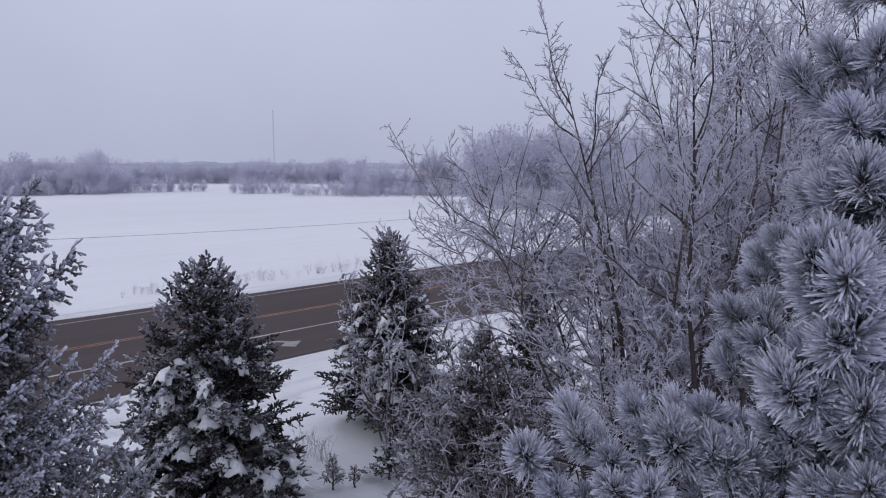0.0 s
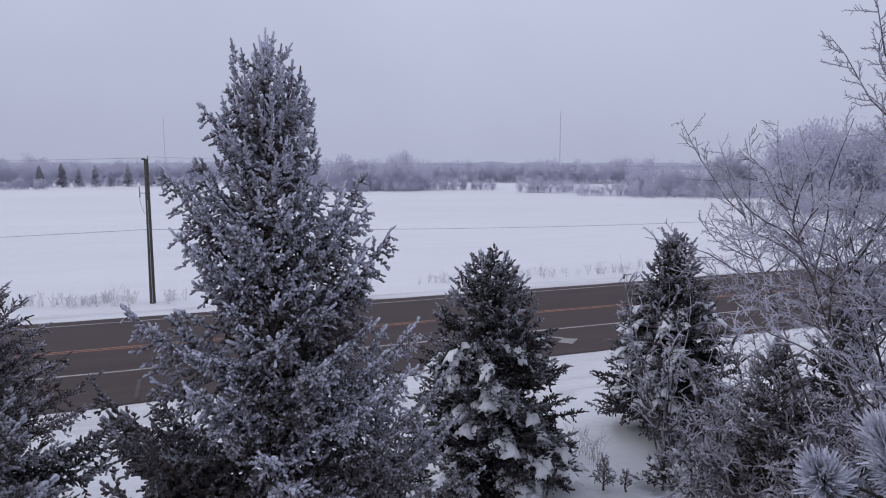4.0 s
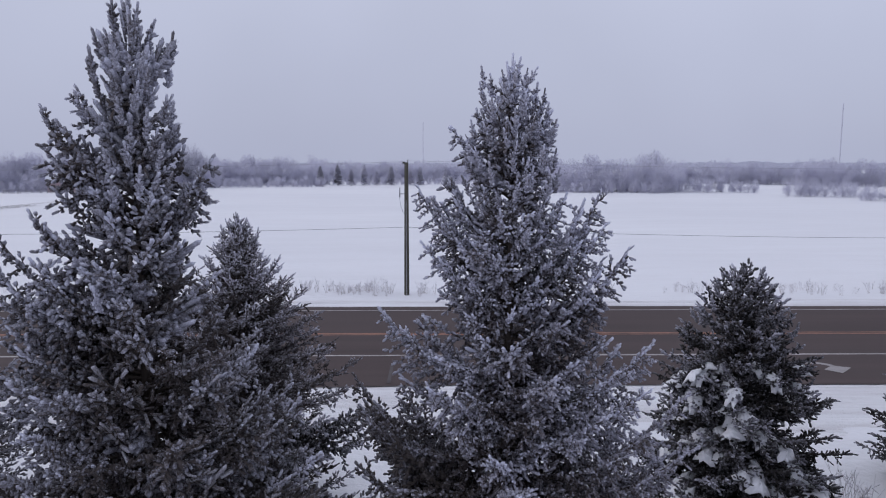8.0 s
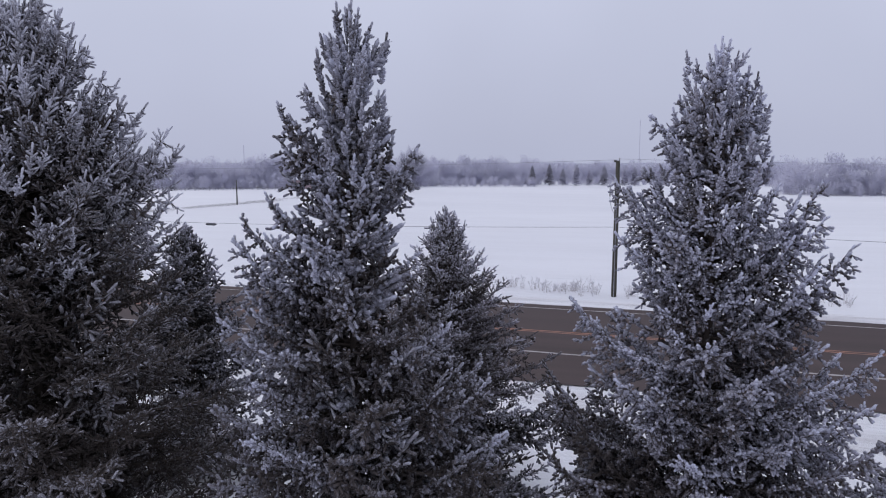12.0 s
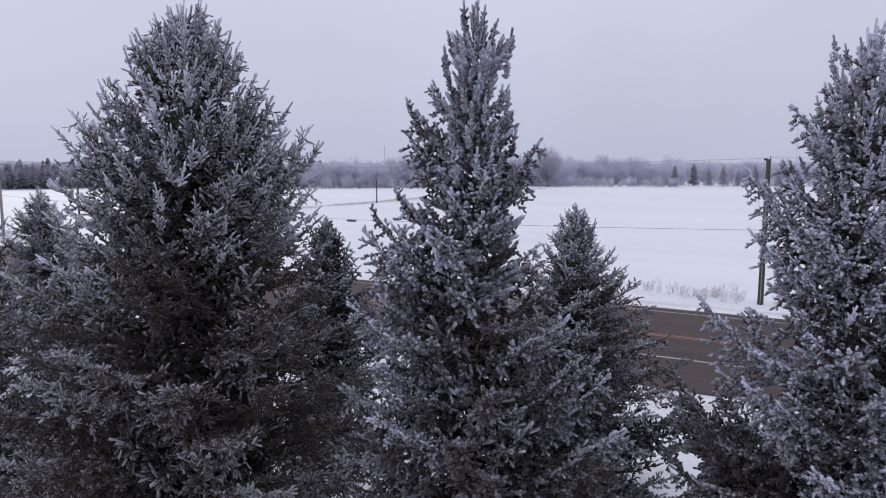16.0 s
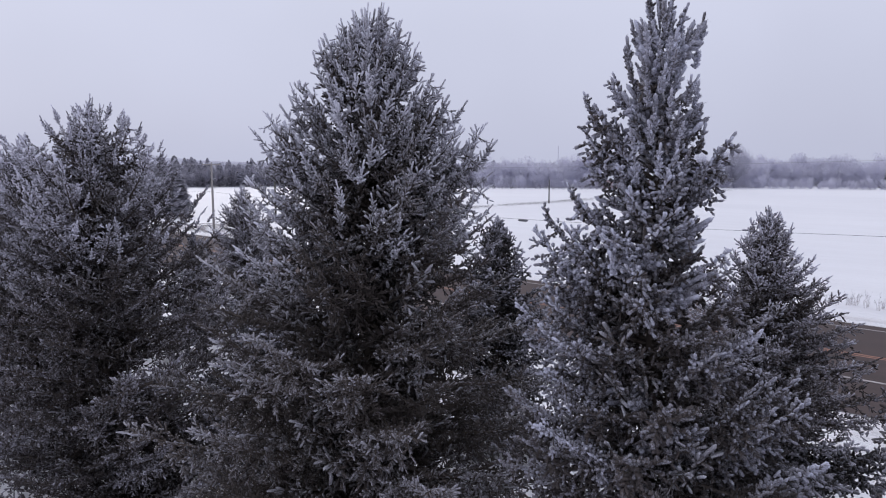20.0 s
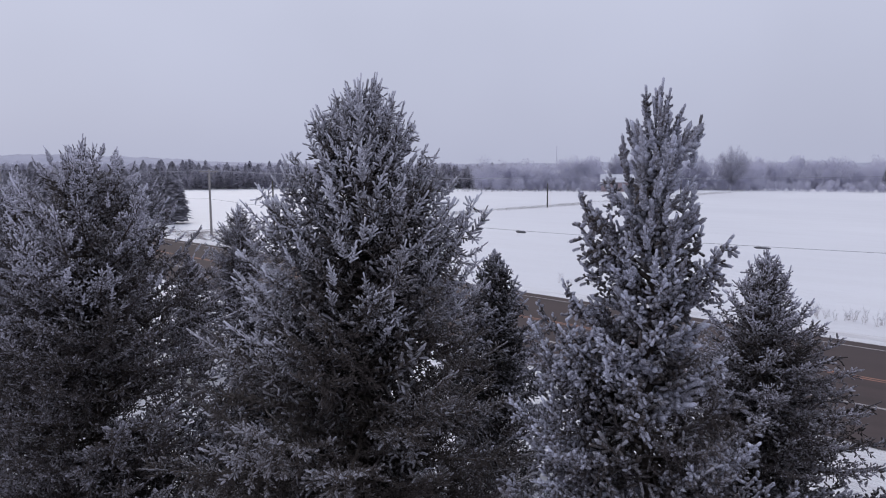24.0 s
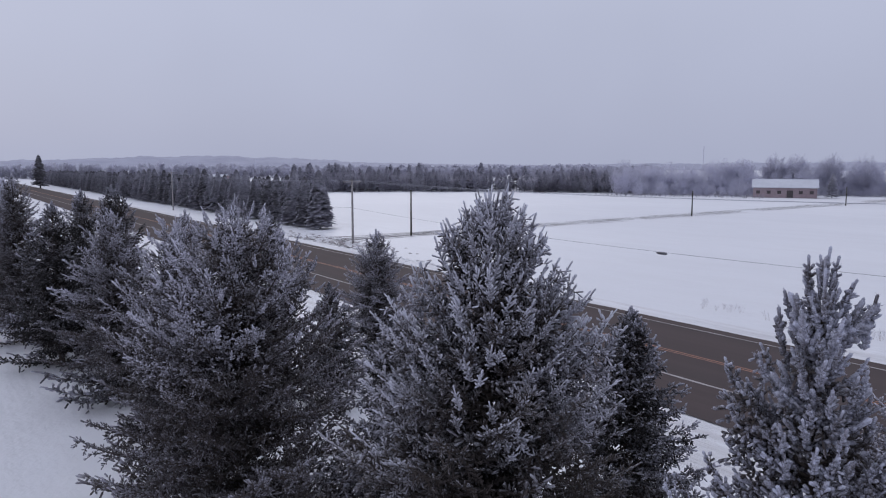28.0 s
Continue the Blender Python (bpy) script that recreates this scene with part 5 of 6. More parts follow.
def pine(x, y, height, seed, label, limbs, reach=()):
    """A pine: plain limbs all round, and further ones that end at the places in reach (with their number of tufts)."""
    rng = np.random.default_rng(seed)
    tree = thing("pine_tree", x, y, 0, label, "pine tree")
    part("trunk", trunk_mesh(height, 0.12, 0, seed), tree)
    for i in range(limbs + len(reach)):
        q = i / (limbs - 1)
        z = 2.2 + 3.6 * q
        az = i * 2.39996 + rng.uniform(-0.3, 0.3)
        length = (1.9 - 0.5 * q) * rng.uniform(0.7, 1.1)
        # the side towards the bare trees is thin
        length *= 1.0 - 0.5 * max(0.0, math.cos(az - 1.83))
        rise, count = 0.10 + 0.75 * q ** 2, 6
        if i >= limbs:
            ex, ey, ez, count = reach[i - limbs]
            az, length = math.atan2(ey - y, ex - x), math.hypot(ex - x, ey - y)
            rise, z = 0.12, min(height - 0.3, ez - 0.18 * length)
        k = 6
        s = np.linspace(0, 1, k)
        path = np.stack([np.cos(az) * s * length, np.sin(az) * s * length, z + length * (rise * s - 0.28 * s + 0.34 * s * s)], 1)
        path[1:-1] += rng.normal(0, 0.02, (k - 2, 3))
        so = Soup()
        so.tubes(path[None], (0.008 + 0.02 * (1 - s))[None], 6, np.zeros((1, k)))
        lead = np.array([math.cos(az), math.sin(az), 1.0])
        ends = [(path[-1], unit(lead[None])[0])]
        for j in range(count):
            w = rng.uniform(0.62, 0.98)
            pos = np.array([np.interp(w, s, path[:, a]) for a in range(3)])
            an = az + rng.choice([-1, 1]) * rng.uniform(0.3, 1.3)
            dd = unit(np.array([[math.cos(an), math.sin(an), rng.uniform(0.0, 0.9)]]))[0]
            ll = rng.uniform(0.10, 0.34)
            end = pos + dd * ll
            so.tubes(np.stack([pos, pos + dd * ll * 0.5, end])[None], np.array([[0.008, 0.007, 0.005]]), 4, np.zeros((1, 3)))
            ends.append((end, unit((dd + np.array([0, 0, 0.75]))[None])[0]))
        limb = part("limb", so.mesh("limb", [M_BARK], True), tree)
        for j in range(3):
            w = rng.uniform(0.25, 0.6)
            pos = np.array([np.interp(w, s, path[:, a]) for a in range(3)])
            an = az + rng.uniform(-1.5, 1.5)
            dd = unit(np.array([[math.cos(an), math.sin(an), rng.uniform(-0.3, 0.7)]]))[0]
            ends.append((pos + dd * 0.16, dd))
        for n_end, (e, dd) in enumerate(ends):
            t = part("needle_tuft", TUFTS[int(rng.integers(4))] if n_end <= count else TUFTS_INNER[int(rng.integers(2))], limb)
            t.matrix_local = Matrix.Translation(e) @ turn_to(dd) @ Matrix.Rotation(rng.uniform(-0.5, 0.5), 4, "X") @ Matrix.Scale(rng.uniform(0.85, 1.15), 4)
    return tree


PINE_ENDS = [
    (2.85, 0.97, 6.77, 7), (2.92, 1.11, 6.82, 3), (2.99, 1.03, 6.49, 5), (3.10, 1.13, 6.21, 5), (3.14, 0.95, 6.19, 6), (3.23, 1.84, 5.79, 5), (3.39, 1.67, 5.70, 6), (3.54, 1.55, 5.66, 5),
    (3.86, 1.95, 5.73, 3), (3.14, 2.31, 5.66, 3), (3.11, 2.61, 5.50, 3), (3.11, 2.46, 5.31, 4), (3.08, 2.06, 5.49, 5), (4.18, 2.60, 5.58, 2), (3.73, 1.49, 5.81, 4), (3.49, 1.47, 5.50, 6),
    (3.43, 1.17, 5.65, 6), (3.32, 0.95, 5.80, 6), (6.05, 2.55, 6.42, 3), (5.83, 2.30, 6.34, 4), (5.73, 2.11, 6.56, 4), (5.73, 2.53, 5.62, 4), (5.33, 2.15, 5.64, 5),
    (4.90, 1.60, 7.59, 4), (5.06, 1.64, 7.53, 3), (4.86, 1.50, 7.78, 5), (4.72, 1.37, 7.43, 5), (4.92, 1.44, 7.24, 4), (5.08, 1.68, 7.02, 4), (4.88, 1.56, 6.92, 4), (4.55, 1.27, 7.01, 5),
    (4.69, 1.47, 6.73, 4), (5.5, 1.0, 7.9, 5), (5.9, 1.6, 7.6, 5), (5.3, 1.5, 8.3, 5), (6.0, 0.7, 7.0, 5), (5.2, 0.6, 7.2, 5), (4.7, 0.8, 6.7, 5), 
]
pine(5.30, 1.42, 8.6, 301, "long-needled pine with needle tufts white with rime", 22, PINE_ENDS)


# ---------------------------------------------------------------- poles, wires, masts
def tube_bm(bm, a, b, r0, r1, sides=8):
    d = Vector(b) - Vector(a)
    m = Matrix.Translation((Vector(a) + Vector(b)) / 2) @ d.to_track_quat("Z", "Y").to_matrix().to_4x4()
    bmesh.ops.create_cone(bm, cap_ends=True, segments=sides, radius1=r0, radius2=r1, depth=d.length, matrix=m)


def box_bm(bm, c, s, m=Matrix()):
    bmesh.ops.create_cube(bm, size=1, matrix=Matrix.Translation(c) @ m @ Matrix.Diagonal((*s, 1)))


def utility_pole(x, y, h, r, label, mat, arm=0.0, extras=False, lean=0.0):
    p = thing("utility_pole", x, y, 0, label, "utility pole", "poles along the road")
    bm = bmesh.new()
    tube_bm(bm, (0, 0, -0.3), (lean, 0, h), r, r * 0.72, 12)
    part("shaft", bm_mesh("shaft", bm, mat, True), p)
    if arm:
        bm = bmesh.new()
        box_bm(bm, (0, 0, h - 0.25), (0.10, arm, 0.12))
        part("crossarm", bm_mesh("crossarm", bm, mat), p)
        for q in (-0.46, -0.2, 0.2, 0.46):
            bm = bmesh.new()
            tube_bm(bm, (0, q * arm, h - 0.2), (0, q * arm, h - 0.02), 0.04, 0.03)
            part("insulator", bm_mesh("insulator", bm, M_METAL, True), p)
        bm = bmesh.new()
        tube_bm(bm, (0.06, -0.3 * arm, h - 0.28), (0.06, 0, h - 0.9), 0.018, 0.018, 6)
        part("brace", bm_mesh("brace", bm, mat), p)
        bm = bmesh.new()
        tube_bm(bm, (0.06, 0.3 * arm, h - 0.28), (0.06, 0, h - 0.9), 0.018, 0.018, 6)
        part("brace", bm_mesh("brace", bm, mat), p)
    if extras:
        bm = bmesh.new()
        tube_bm(bm, (0.10, 0, h - 0.02), (0.10, 0, h + 0.16), 0.035, 0.03)
        part("insulator", bm_mesh("insulator", bm, M_METAL, True), p, "small top insulator")
        bm = bmesh.new()
        box_bm(bm, (-0.11, 0, h - 0.02), (0.16, 0.08, 0.10))
        part("bracket", bm_mesh("bracket", bm, M_POLE), p)
        bm = bmesh.new()
        tube_bm(bm, (-0.1, 0, h - 1.75), (-0.34, 0, h - 1.75), 0.02, 0.02)
        tube_bm(bm, (-0.36, 0, h - 1.95), (-0.36, 0, h - 1.40), 0.035, 0.03)
        part("cutout_fuse", bm_mesh("cutout_fuse", bm, M_METAL, True), p, "grey fuse on a side bracket")
        last = None
        bm = bmesh.new()
        for i in range(9):
            q = i / 8
            c = Vector((-0.36 + 0.30 * q ** 2, -0.03, h - 1.95 - 1.05 * q))
            if last is not None:
                tube_bm(bm, last, c, 0.013, 0.013, 5)
            last = c
        part("drop_wire", bm_mesh("drop_wire", bm, M_WIRE), p)
        bm = bmesh.new()
        tube_bm(bm, (0.0, -0.14, 0.0), (0.0, -0.13, h * 0.72), 0.022, 0.022, 6)
        part("conduit", bm_mesh("conduit", bm, M_METAL), p)
    return p


utility_pole(-1.60, 38.62, 7.50, 0.15, "dark tarred wooden utility pole beside the road", M_POLE, 0.0, True, 0.02)
utility_pole(-71.0, 39.5, 7.55, 0.14, "weathered grey utility pole with a crossarm", M_POLE_GREY, 2.3)
utility_pole(66.0, 38.6, 7.5, 0.15, "dark wooden utility pole beside the road", M_POLE, 0.0, True)
utility_pole(-149.0, 40.0, 8.0, 0.14, "weathered grey utility pole before the conifers", M_POLE_GREY, 2.0)
utility_pole(-74.8, 50.3, 6.0, 0.13, "thin dark pole at the lane", M_POLE)
utility_pole(-74.0, 111.7, 4.6, 0.13, "short dark pole beside the lane", M_POLE)
utility_pole(-72.5, 170.0, 4.4, 0.13, "short dark pole beside the lane", M_POLE)


def wire(name, a, b, sag, r, mat, label, group):
    cu = bpy.data.curves.new(name, "CURVE")
    cu.dimensions, cu.bevel_depth, cu.bevel_resolution = "3D", r, 1
    sp = cu.splines.new("POLY")
    n = 40
    sp.points.add(n)
    for i in range(n + 1):
        q = i / n
        c = Vector(a).lerp(Vector(b), q)
        sp.points[i].co = (c.x, c.y, c.z - 4 * sag * q * (1 - q), 1)
    tmp = bpy.data.objects.new(name, cu)
    me = bpy.data.meshes.new_from_object(tmp)
    bpy.data.objects.remove(tmp)
    me.materials.clear()
    me.materials.append(mat)
    ob = new(name, me)
    return tagged(ob, label, "cable", group)


CABLE_L = "black communication cable strung between the poles"
wire("roadside_cable", (-1.60, 38.5, 3.88), (-71.0, 39.3, 4.3), 0.62, 0.010, M_CABLE, CABLE_L, "roadside cables")
wire("roadside_cable", (-1.60, 38.5, 3.88), (66.0, 38.5, 4.0), 0.72, 0.010, M_CABLE, CABLE_L, "roadside cables")
wire("roadside_cable", (-71.0, 39.3, 4.3), (-149.0, 39.9, 4.5), 0.8, 0.010, M_CABLE, CABLE_L, "roadside cables")
for dy in (-1.0, 0.45, 1.0):
    wire("power_line", (-71.0, 39.5 + dy, 7.45), (-1.6, 38.62 + dy * 0.12, 7.55), 0.5, 0.010, M_WIRE, "thin frosted power line", "power lines")
    wire("power_line", (-71.0, 39.5 + dy, 7.45), (-149.0, 40.0 + dy, 7.9), 0.6, 0.010, M_WIRE, "thin frosted power line", "power lines")
wire("power_line", (-1.6, 38.62, 7.6), (66.0, 38.6, 7.6), 0.5, 0.010, M_WIRE, "thin frosted power line", "power lines")


def splice_box(x, y, z, thick):
    s = thing("cable_splice", x, y, z, "black splice closure hanging on the cable", "cable splice", "cable splices")
    bm = bmesh.new()
    tube_bm(bm, (-0.30, 0, 0), (0.30, 0, 0), thick, thick, 10)
    tube_bm(bm, (-0.42, 0, 0), (-0.30, 0, 0), 0.03, thick, 10)
    tube_bm(bm, (0.30, 0, 0), (0.42, 0, 0), thick, 0.03, 10)
    part("casing", bm_mesh("casing", bm, M_CABLE, True), s)
    bm = bmesh.new()
    tube_bm(bm, (-0.2, 0, 0.02), (-0.2, 0, 0.11), 0.015, 0.015, 6)
    tube_bm(bm, (0.2, 0, 0.02), (0.2, 0, 0.11), 0.015, 0.015, 6)
    part("hanger", bm_mesh("hanger", bm, M_METAL), s)


def cable_z(x):
    q = (x + 1.6) / (-71.0 + 1.6)
    return 3.88 + (4.3 - 3.88) * q - 4 * 0.62 * q * (1 - q)


splice_box(-27.7, 38.8, cable_z(-27.7) - 0.08, 0.085)
splice_box(-11.7, 38.61, cable_z(-11.7) - 0.08, 0.055)


def mast(az, dist, top, w, label):
    x, y = dist * math.sin(radians(az)), dist * math.cos(radians(az))
    m = thing("radio_mast", x, y, 0, label, "radio mast", "distant masts")
    for k in range(3):
        a = k * 2.094
        bm = bmesh.new()
        tube_bm(bm, (w * math.cos(a), w * math.sin(a), 0), (w * 0.8 * math.cos(a), w * 0.8 * math.sin(a), top), 0.16, 0.14, 5)
        part("leg", bm_mesh("leg", bm, M_MAST), m)
    bm = bmesh.new()
    z, i = 0.0, 0
    while z < top - 3:
        a, b = i * 2.094, (i + 1) * 2.094
        tube_bm(bm, (w * math.cos(a), w * math.sin(a), z), (w * math.cos(b), w * math.sin(b), z + 3), 0.07, 0.07, 4)
        z += 2.2
        i += 1
    part("lattice", bm_mesh("lattice", bm, M_MAST), m)
    return m


mast(30.6, 900, 77, 0.55, "thin distant lattice mast, pale in the haze")
mast(-0.95, 1000, 71, 0.50, "thin distant lattice mast, pale in the haze")
mast(-32.9, 1000, 36, 0.55, "thin distant lattice mast, pale in the haze")
mast(-68.8, 1100, 20, 0.45, "thin distant lattice mast, pale in the haze")


# ---------------------------------------------------------------- distance: woods, conifers, barn
def far_deciduous(rng, h, n=1500, fat=1.25):
    """A frosted leafless tree far off: a trunk, forked limbs and a crown of fine sprays."""
    so = Soup()
    k = 4
    limbs = 5
    a = rng.uniform(0, 6.28, limbs)
    path = np.zeros((limbs, k, 3))
    s = np.linspace(0, 1, k)
    wide = rng.uniform(0.34, 0.50) * h
    for i in range(limbs):
        path[i] = np.stack([np.cos(a[i]) * wide * 0.6 * s ** 1.5, np.sin(a[i]) * wide * 0.6 * s ** 1.5, s * h * rng.uniform(0.6, 0.8)], 1)
    so.tubes(path, np.tile(0.009 * h * (1 - 0.7 * s), (limbs, 1)), 3, np.full((limbs, k), 0.55))
    lobes = rng.normal(0, 1, (11, 3))
    lobes = lobes / np.linalg.norm(lobes, axis=1, keepdims=True) * np.array([0.55, 0.55, 0.5])
    ball = unit(rng.normal(0, 1, (n, 3))) * rng.uniform(0, 1, (n, 1)) ** 0.45
    c = lobes[rng.integers(0, 11, n)] + ball * 0.36
    p = np.stack([c[:, 0] * wide, c[:, 1] * wide, h * 0.47 + c[:, 2] * h * 0.52], 1)
    p[:, 2] = np.where(p[:, 2] < 0.03 * h, rng.uniform(0.0, 0.5, n) * h, p[:, 2])
    low = np.arange(n) % 5 == 0
    p[:, 2] = np.where(low, rng.uniform(0.0, 0.35, n) * h, p[:, 2])
    d = unit(np.stack([c[:, 0], c[:, 1], 0.9 + 0 * c[:, 0]], 1) + rng.normal(0, 0.45, (n, 3)))
    u, _ = frames_of(d)
    fine = min(1.0, (380 / n) ** 0.6) * fat
    ln = rng.uniform(0.04, 0.085, n) * h * fine
    w = rng.uniform(0.012, 0.024, n) * h * fine
    v = np.stack([p - u * w[:, None], p + u * w[:, None], p + d * ln[:, None]], 1).reshape(-1, 3)
    fr = np.repeat(np.clip(0.55 + 0.5 * c[:, 2] + rng.normal(0, 0.22, n), 0.1, 1.1), 3)
    so.add(v, np.arange(3 * n).reshape(-1, 3), fr)
    return so


def far_conifer(rng, h, n=150, wide=0.20, frost=0.45):
    so = Soup()
    s = rng.random(n) ** 0.75
    z = h * (0.03 + 0.95 * s)
    a = rng.uniform(0, 6.28, n)
    r = wide * h * (1 - s) ** 0.62 * rng.uniform(0.75, 1.1, n) + 0.012 * h
    out = np.stack([np.cos(a), np.sin(a), np.full(n, -0.25)], 1)
    side = np.stack([-np.sin(a), np.cos(a), np.zeros(n)], 1)
    w = (0.035 + 0.05 * (1 - s)) * h
    root = np.stack([0 * z, 0 * z, z + 0.05 * h], 1) + out * (r * 0.15)[:, None]
    tip = np.stack([np.cos(a) * r, np.sin(a) * r, z - 0.02 * h], 1)
    mid = root * 0.4 + tip * 0.6
    v = np.stack([root, mid - side * w[:, None], tip, mid + side * w[:, None] + np.array([[0, 0, 0.01]]) * h], 1).reshape(-1, 3)
    b = np.arange(n) * 4
    t = np.concatenate([np.stack([b, b + 1, b + 2], 1), np.stack([b, b + 2, b + 3], 1)])
    fr = np.stack([0.05 + 0 * s, 0.4 + 0 * s, 0.9 + 0 * s, 0.4 + 0 * s], 1) * (frost + rng.normal(0, 0.12, n))[:, None]
    so.add(v, t, np.clip(fr, 0, 1.2).reshape(-1))
    so.tubes(np.array([[[0, 0, 0], [0, 0, h * 0.5], [0, 0, h]]]), np.array([[0.02 * h, 0.012 * h, 0.003 * h]]), 4, np.zeros((1, 3)))
    return so


def stuff_of(name, places, makers, mat, label, category, seed):
    rng = np.random.default_rng(seed)
    lib = [(np.concatenate(m.v), np.concatenate(m.t), np.concatenate(m.f)) for m in makers]
    V, T, F, n = [], [], [], 0
    for x, y, sc in places:
        v, t, f = lib[int(rng.integers(len(lib)))]
        a = rng.uniform(0, 6.28)
        c, s = math.cos(a), math.sin(a)
        sx = sc * rng.uniform(0.85, 1.2)
        V.append(np.stack([(v[:, 0] * c - v[:, 1] * s) * sx + x, (v[:, 0] * s + v[:, 1] * c) * sx + y, v[:, 2] * sc], 1))
        T.append(t + n)
        F.append(f + rng.normal(0, 0.10))
        n += len(v)
    ob = new(name, np_mesh(name, np.concatenate(V), np.concatenate(T), [mat], np.concatenate(F)))
    return tagged(ob, label, category, kind="stuff")


def polar(az, d):
    return d * math.sin(radians(az)), d * math.cos(radians(az))


def band(rng, az0, az1, d, h, rows=3, gap=2.2, depth=5.0, vary=0.25):
    out = []
    for r in range(rows):
        dd = d + r * depth
        n = max(2, int(abs(radians(az1 - az0)) * dd / gap))
        for i in range(n):
            az = az0 + (az1 - az0) * (i + rng.uniform(0, 1)) / n
            x, y = polar(az, dd + rng.uniform(-2.5, 2.5))
            out.append((x, y, h * rng.uniform(1 - vary, 1 + vary) * (0.97 + 0.12 * r)))
    return out


frng = np.random.default_rng(77)
DECID = [far_deciduous(np.random.default_rng(400 + i), 1.0) for i in range(6)]
# CONIF frost is raised past its rime to pale the trees like haze
CONIF = [far_conifer(np.random.default_rng(420 + i), 1.0, 170, 0.32, 1.0) for i in range(4)]
CONIF_NEAR = [far_conifer(np.random.default_rng(430 + i), 1.0, 900, 0.27, 0.80) for i in range(4)]

WOODS = [(9.5, 19.5, 200, 8.2), (19, 30, 300, 8.0), (28, 37.5, 285, 8.5), (36.5, 49, 172, 7.8), (47.5, 60, 128, 12.5), (59, 80, 105, 13.0),
         (-19.0, -9.0, 272, 9.5), (-11, 10.5, 330, 8.5), (-30.5, -24.0, 245, 8.6), (-24, -17.5, 252, 8.8), (-39.5, -29.5, 232, 9.0)]
places = []
for az0, az1, d, h in WOODS:
    places += band(frng, az0, az1, d, h)
beyond = []
for az0, az1, d, h in ((-100, -70, 560, 11.0), (-72, -36, 520, 8.5), (-72, -36, 700, 10.5)):
    beyond += band(frng, az0, az1, d, h, 2, 5.0, 12.0, 0.15)
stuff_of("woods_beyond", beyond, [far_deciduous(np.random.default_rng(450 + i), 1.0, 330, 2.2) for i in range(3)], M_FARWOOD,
         "frosted woods beyond the plantation, coloured pale for haze", "frosted woods", 506)
stuff_of("frosted_woods", places, DECID, M_FARWOOD, "frosted leafless woods along the field edge, coloured pale for haze", "frosted woods", 501)
# low scrub in front of the woods
scrub = []
for az0, az1, d, h in ((18, 25.2, 206, 4.2), (27.3, 32, 186, 4.4), (32, 37, 170, 4.2), (36, 50, 164, 3.8), (9, 19, 194, 3.8), (-38, -28, 226, 4.2), (-30, -9, 244, 3.4), (-19, 10, 272, 3.4), (48, 80, 112, 4.0)):
    scrub += band(frng, az0, az1, d, h * 0.9, 2, 1.5, 3.0, 0.4)
stuff_of("frosted_scrub", scrub, DECID, M_FARWOOD, "frosted scrub at the edge of the field, coloured pale for haze", "frosted scrub", 502)
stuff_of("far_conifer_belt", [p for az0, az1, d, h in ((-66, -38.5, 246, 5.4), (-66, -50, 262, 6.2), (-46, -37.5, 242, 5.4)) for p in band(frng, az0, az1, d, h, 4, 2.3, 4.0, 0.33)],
         CONIF + DECID[:2], M_BELT, "dark conifer plantation beyond the field, lightly frosted and paled for haze", "conifer belt", 503)


def field_crown(rng, h, wide):
    """A leafless tree seen far off: a short trunk, branches fanning out to a lobed dome, and frosted twigs along them."""
    so = Soup()
    n = 190
    a = np.arange(n) * 2.39996 + rng.uniform(-0.3, 0.3, n)
    up = rng.uniform(-0.75, 1.0, n)
    lobe = 0.90 + 0.09 * np.sin(3 * a + rng.uniform(0, 6)) + 0.07 * np.sin(7 * a + 4 * up + rng.uniform(0, 6))
    reach = lobe * rng.uniform(0.55, 1.0, n) ** 0.5
    flat = np.sqrt(1 - up ** 2)
    end = np.stack([np.cos(a) * flat * wide * reach, np.sin(a) * flat * wide * reach, h * (0.55 + 0.45 * up * reach)], 1)
    fork = np.stack([0.05 * end[:, 0], 0.05 * end[:, 1], rng.uniform(0.10, 0.38, n) * h], 1)
    k = 5
    s = np.linspace(0, 1, k)
    path = fork[:, None] + (end - fork)[:, None] * s[None, :, None]
    path[:, :, 2] += (h * 0.06 * flat)[:, None] * (np.sin(s * np.pi) * (s - 0.3))[None]
    so.tubes(path, np.tile(0.0032 * h * (1 - 0.8 * s), (n, 1)), 3, np.full((n, k), 0.65))
    trunk = np.array([[[0, 0, 0], [0.0, 0, 0.2 * h], [0, 0, 0.4 * h]]])
    so.tubes(trunk, np.array([[0.022, 0.017, 0.008]]) * h, 6, np.full((1, 3), 0.2))
    m = n * 64
    i = rng.integers(0, n, m)
    q = rng.uniform(0.30, 1.0, m) ** 0.6
    p = path[i, 0] * 0
    for c in range(3):
        p[:, c] = np.array([np.interp(q[j], s, path[i[j], :, c]) for j in range(m)])
    d = unit(unit(end - fork)[i] + rng.normal(0, 0.7, (m, 3)))
    u, _ = frames_of(d)
    p = p + rng.normal(0, 0.022 * h, (m, 3))
    w, ln = rng.uniform(0.0018, 0.0036, m) * h, rng.uniform(0.03, 0.07, m) * h
    v = np.stack([p - u * w[:, None], p + u * w[:, None], p + d * ln[:, None]], 1).reshape(-1, 3)
    so.add(v, np.arange(3 * m).reshape(-1, 3), np.repeat(np.clip(0.30 + 0.55 * q + rng.normal(0, 0.2, m), 0.1, 1.1), 3))
    return so


def far_tree(az, d, h, wide, seed, label="large frosted leafless tree at the field edge, coloured pale for haze"):
    x, y = polar(az, d)
    t = thing("field_tree", x, y, 0, label, "bare tree", "large trees at the field edge")
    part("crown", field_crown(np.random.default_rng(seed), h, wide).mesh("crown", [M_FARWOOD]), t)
    return t


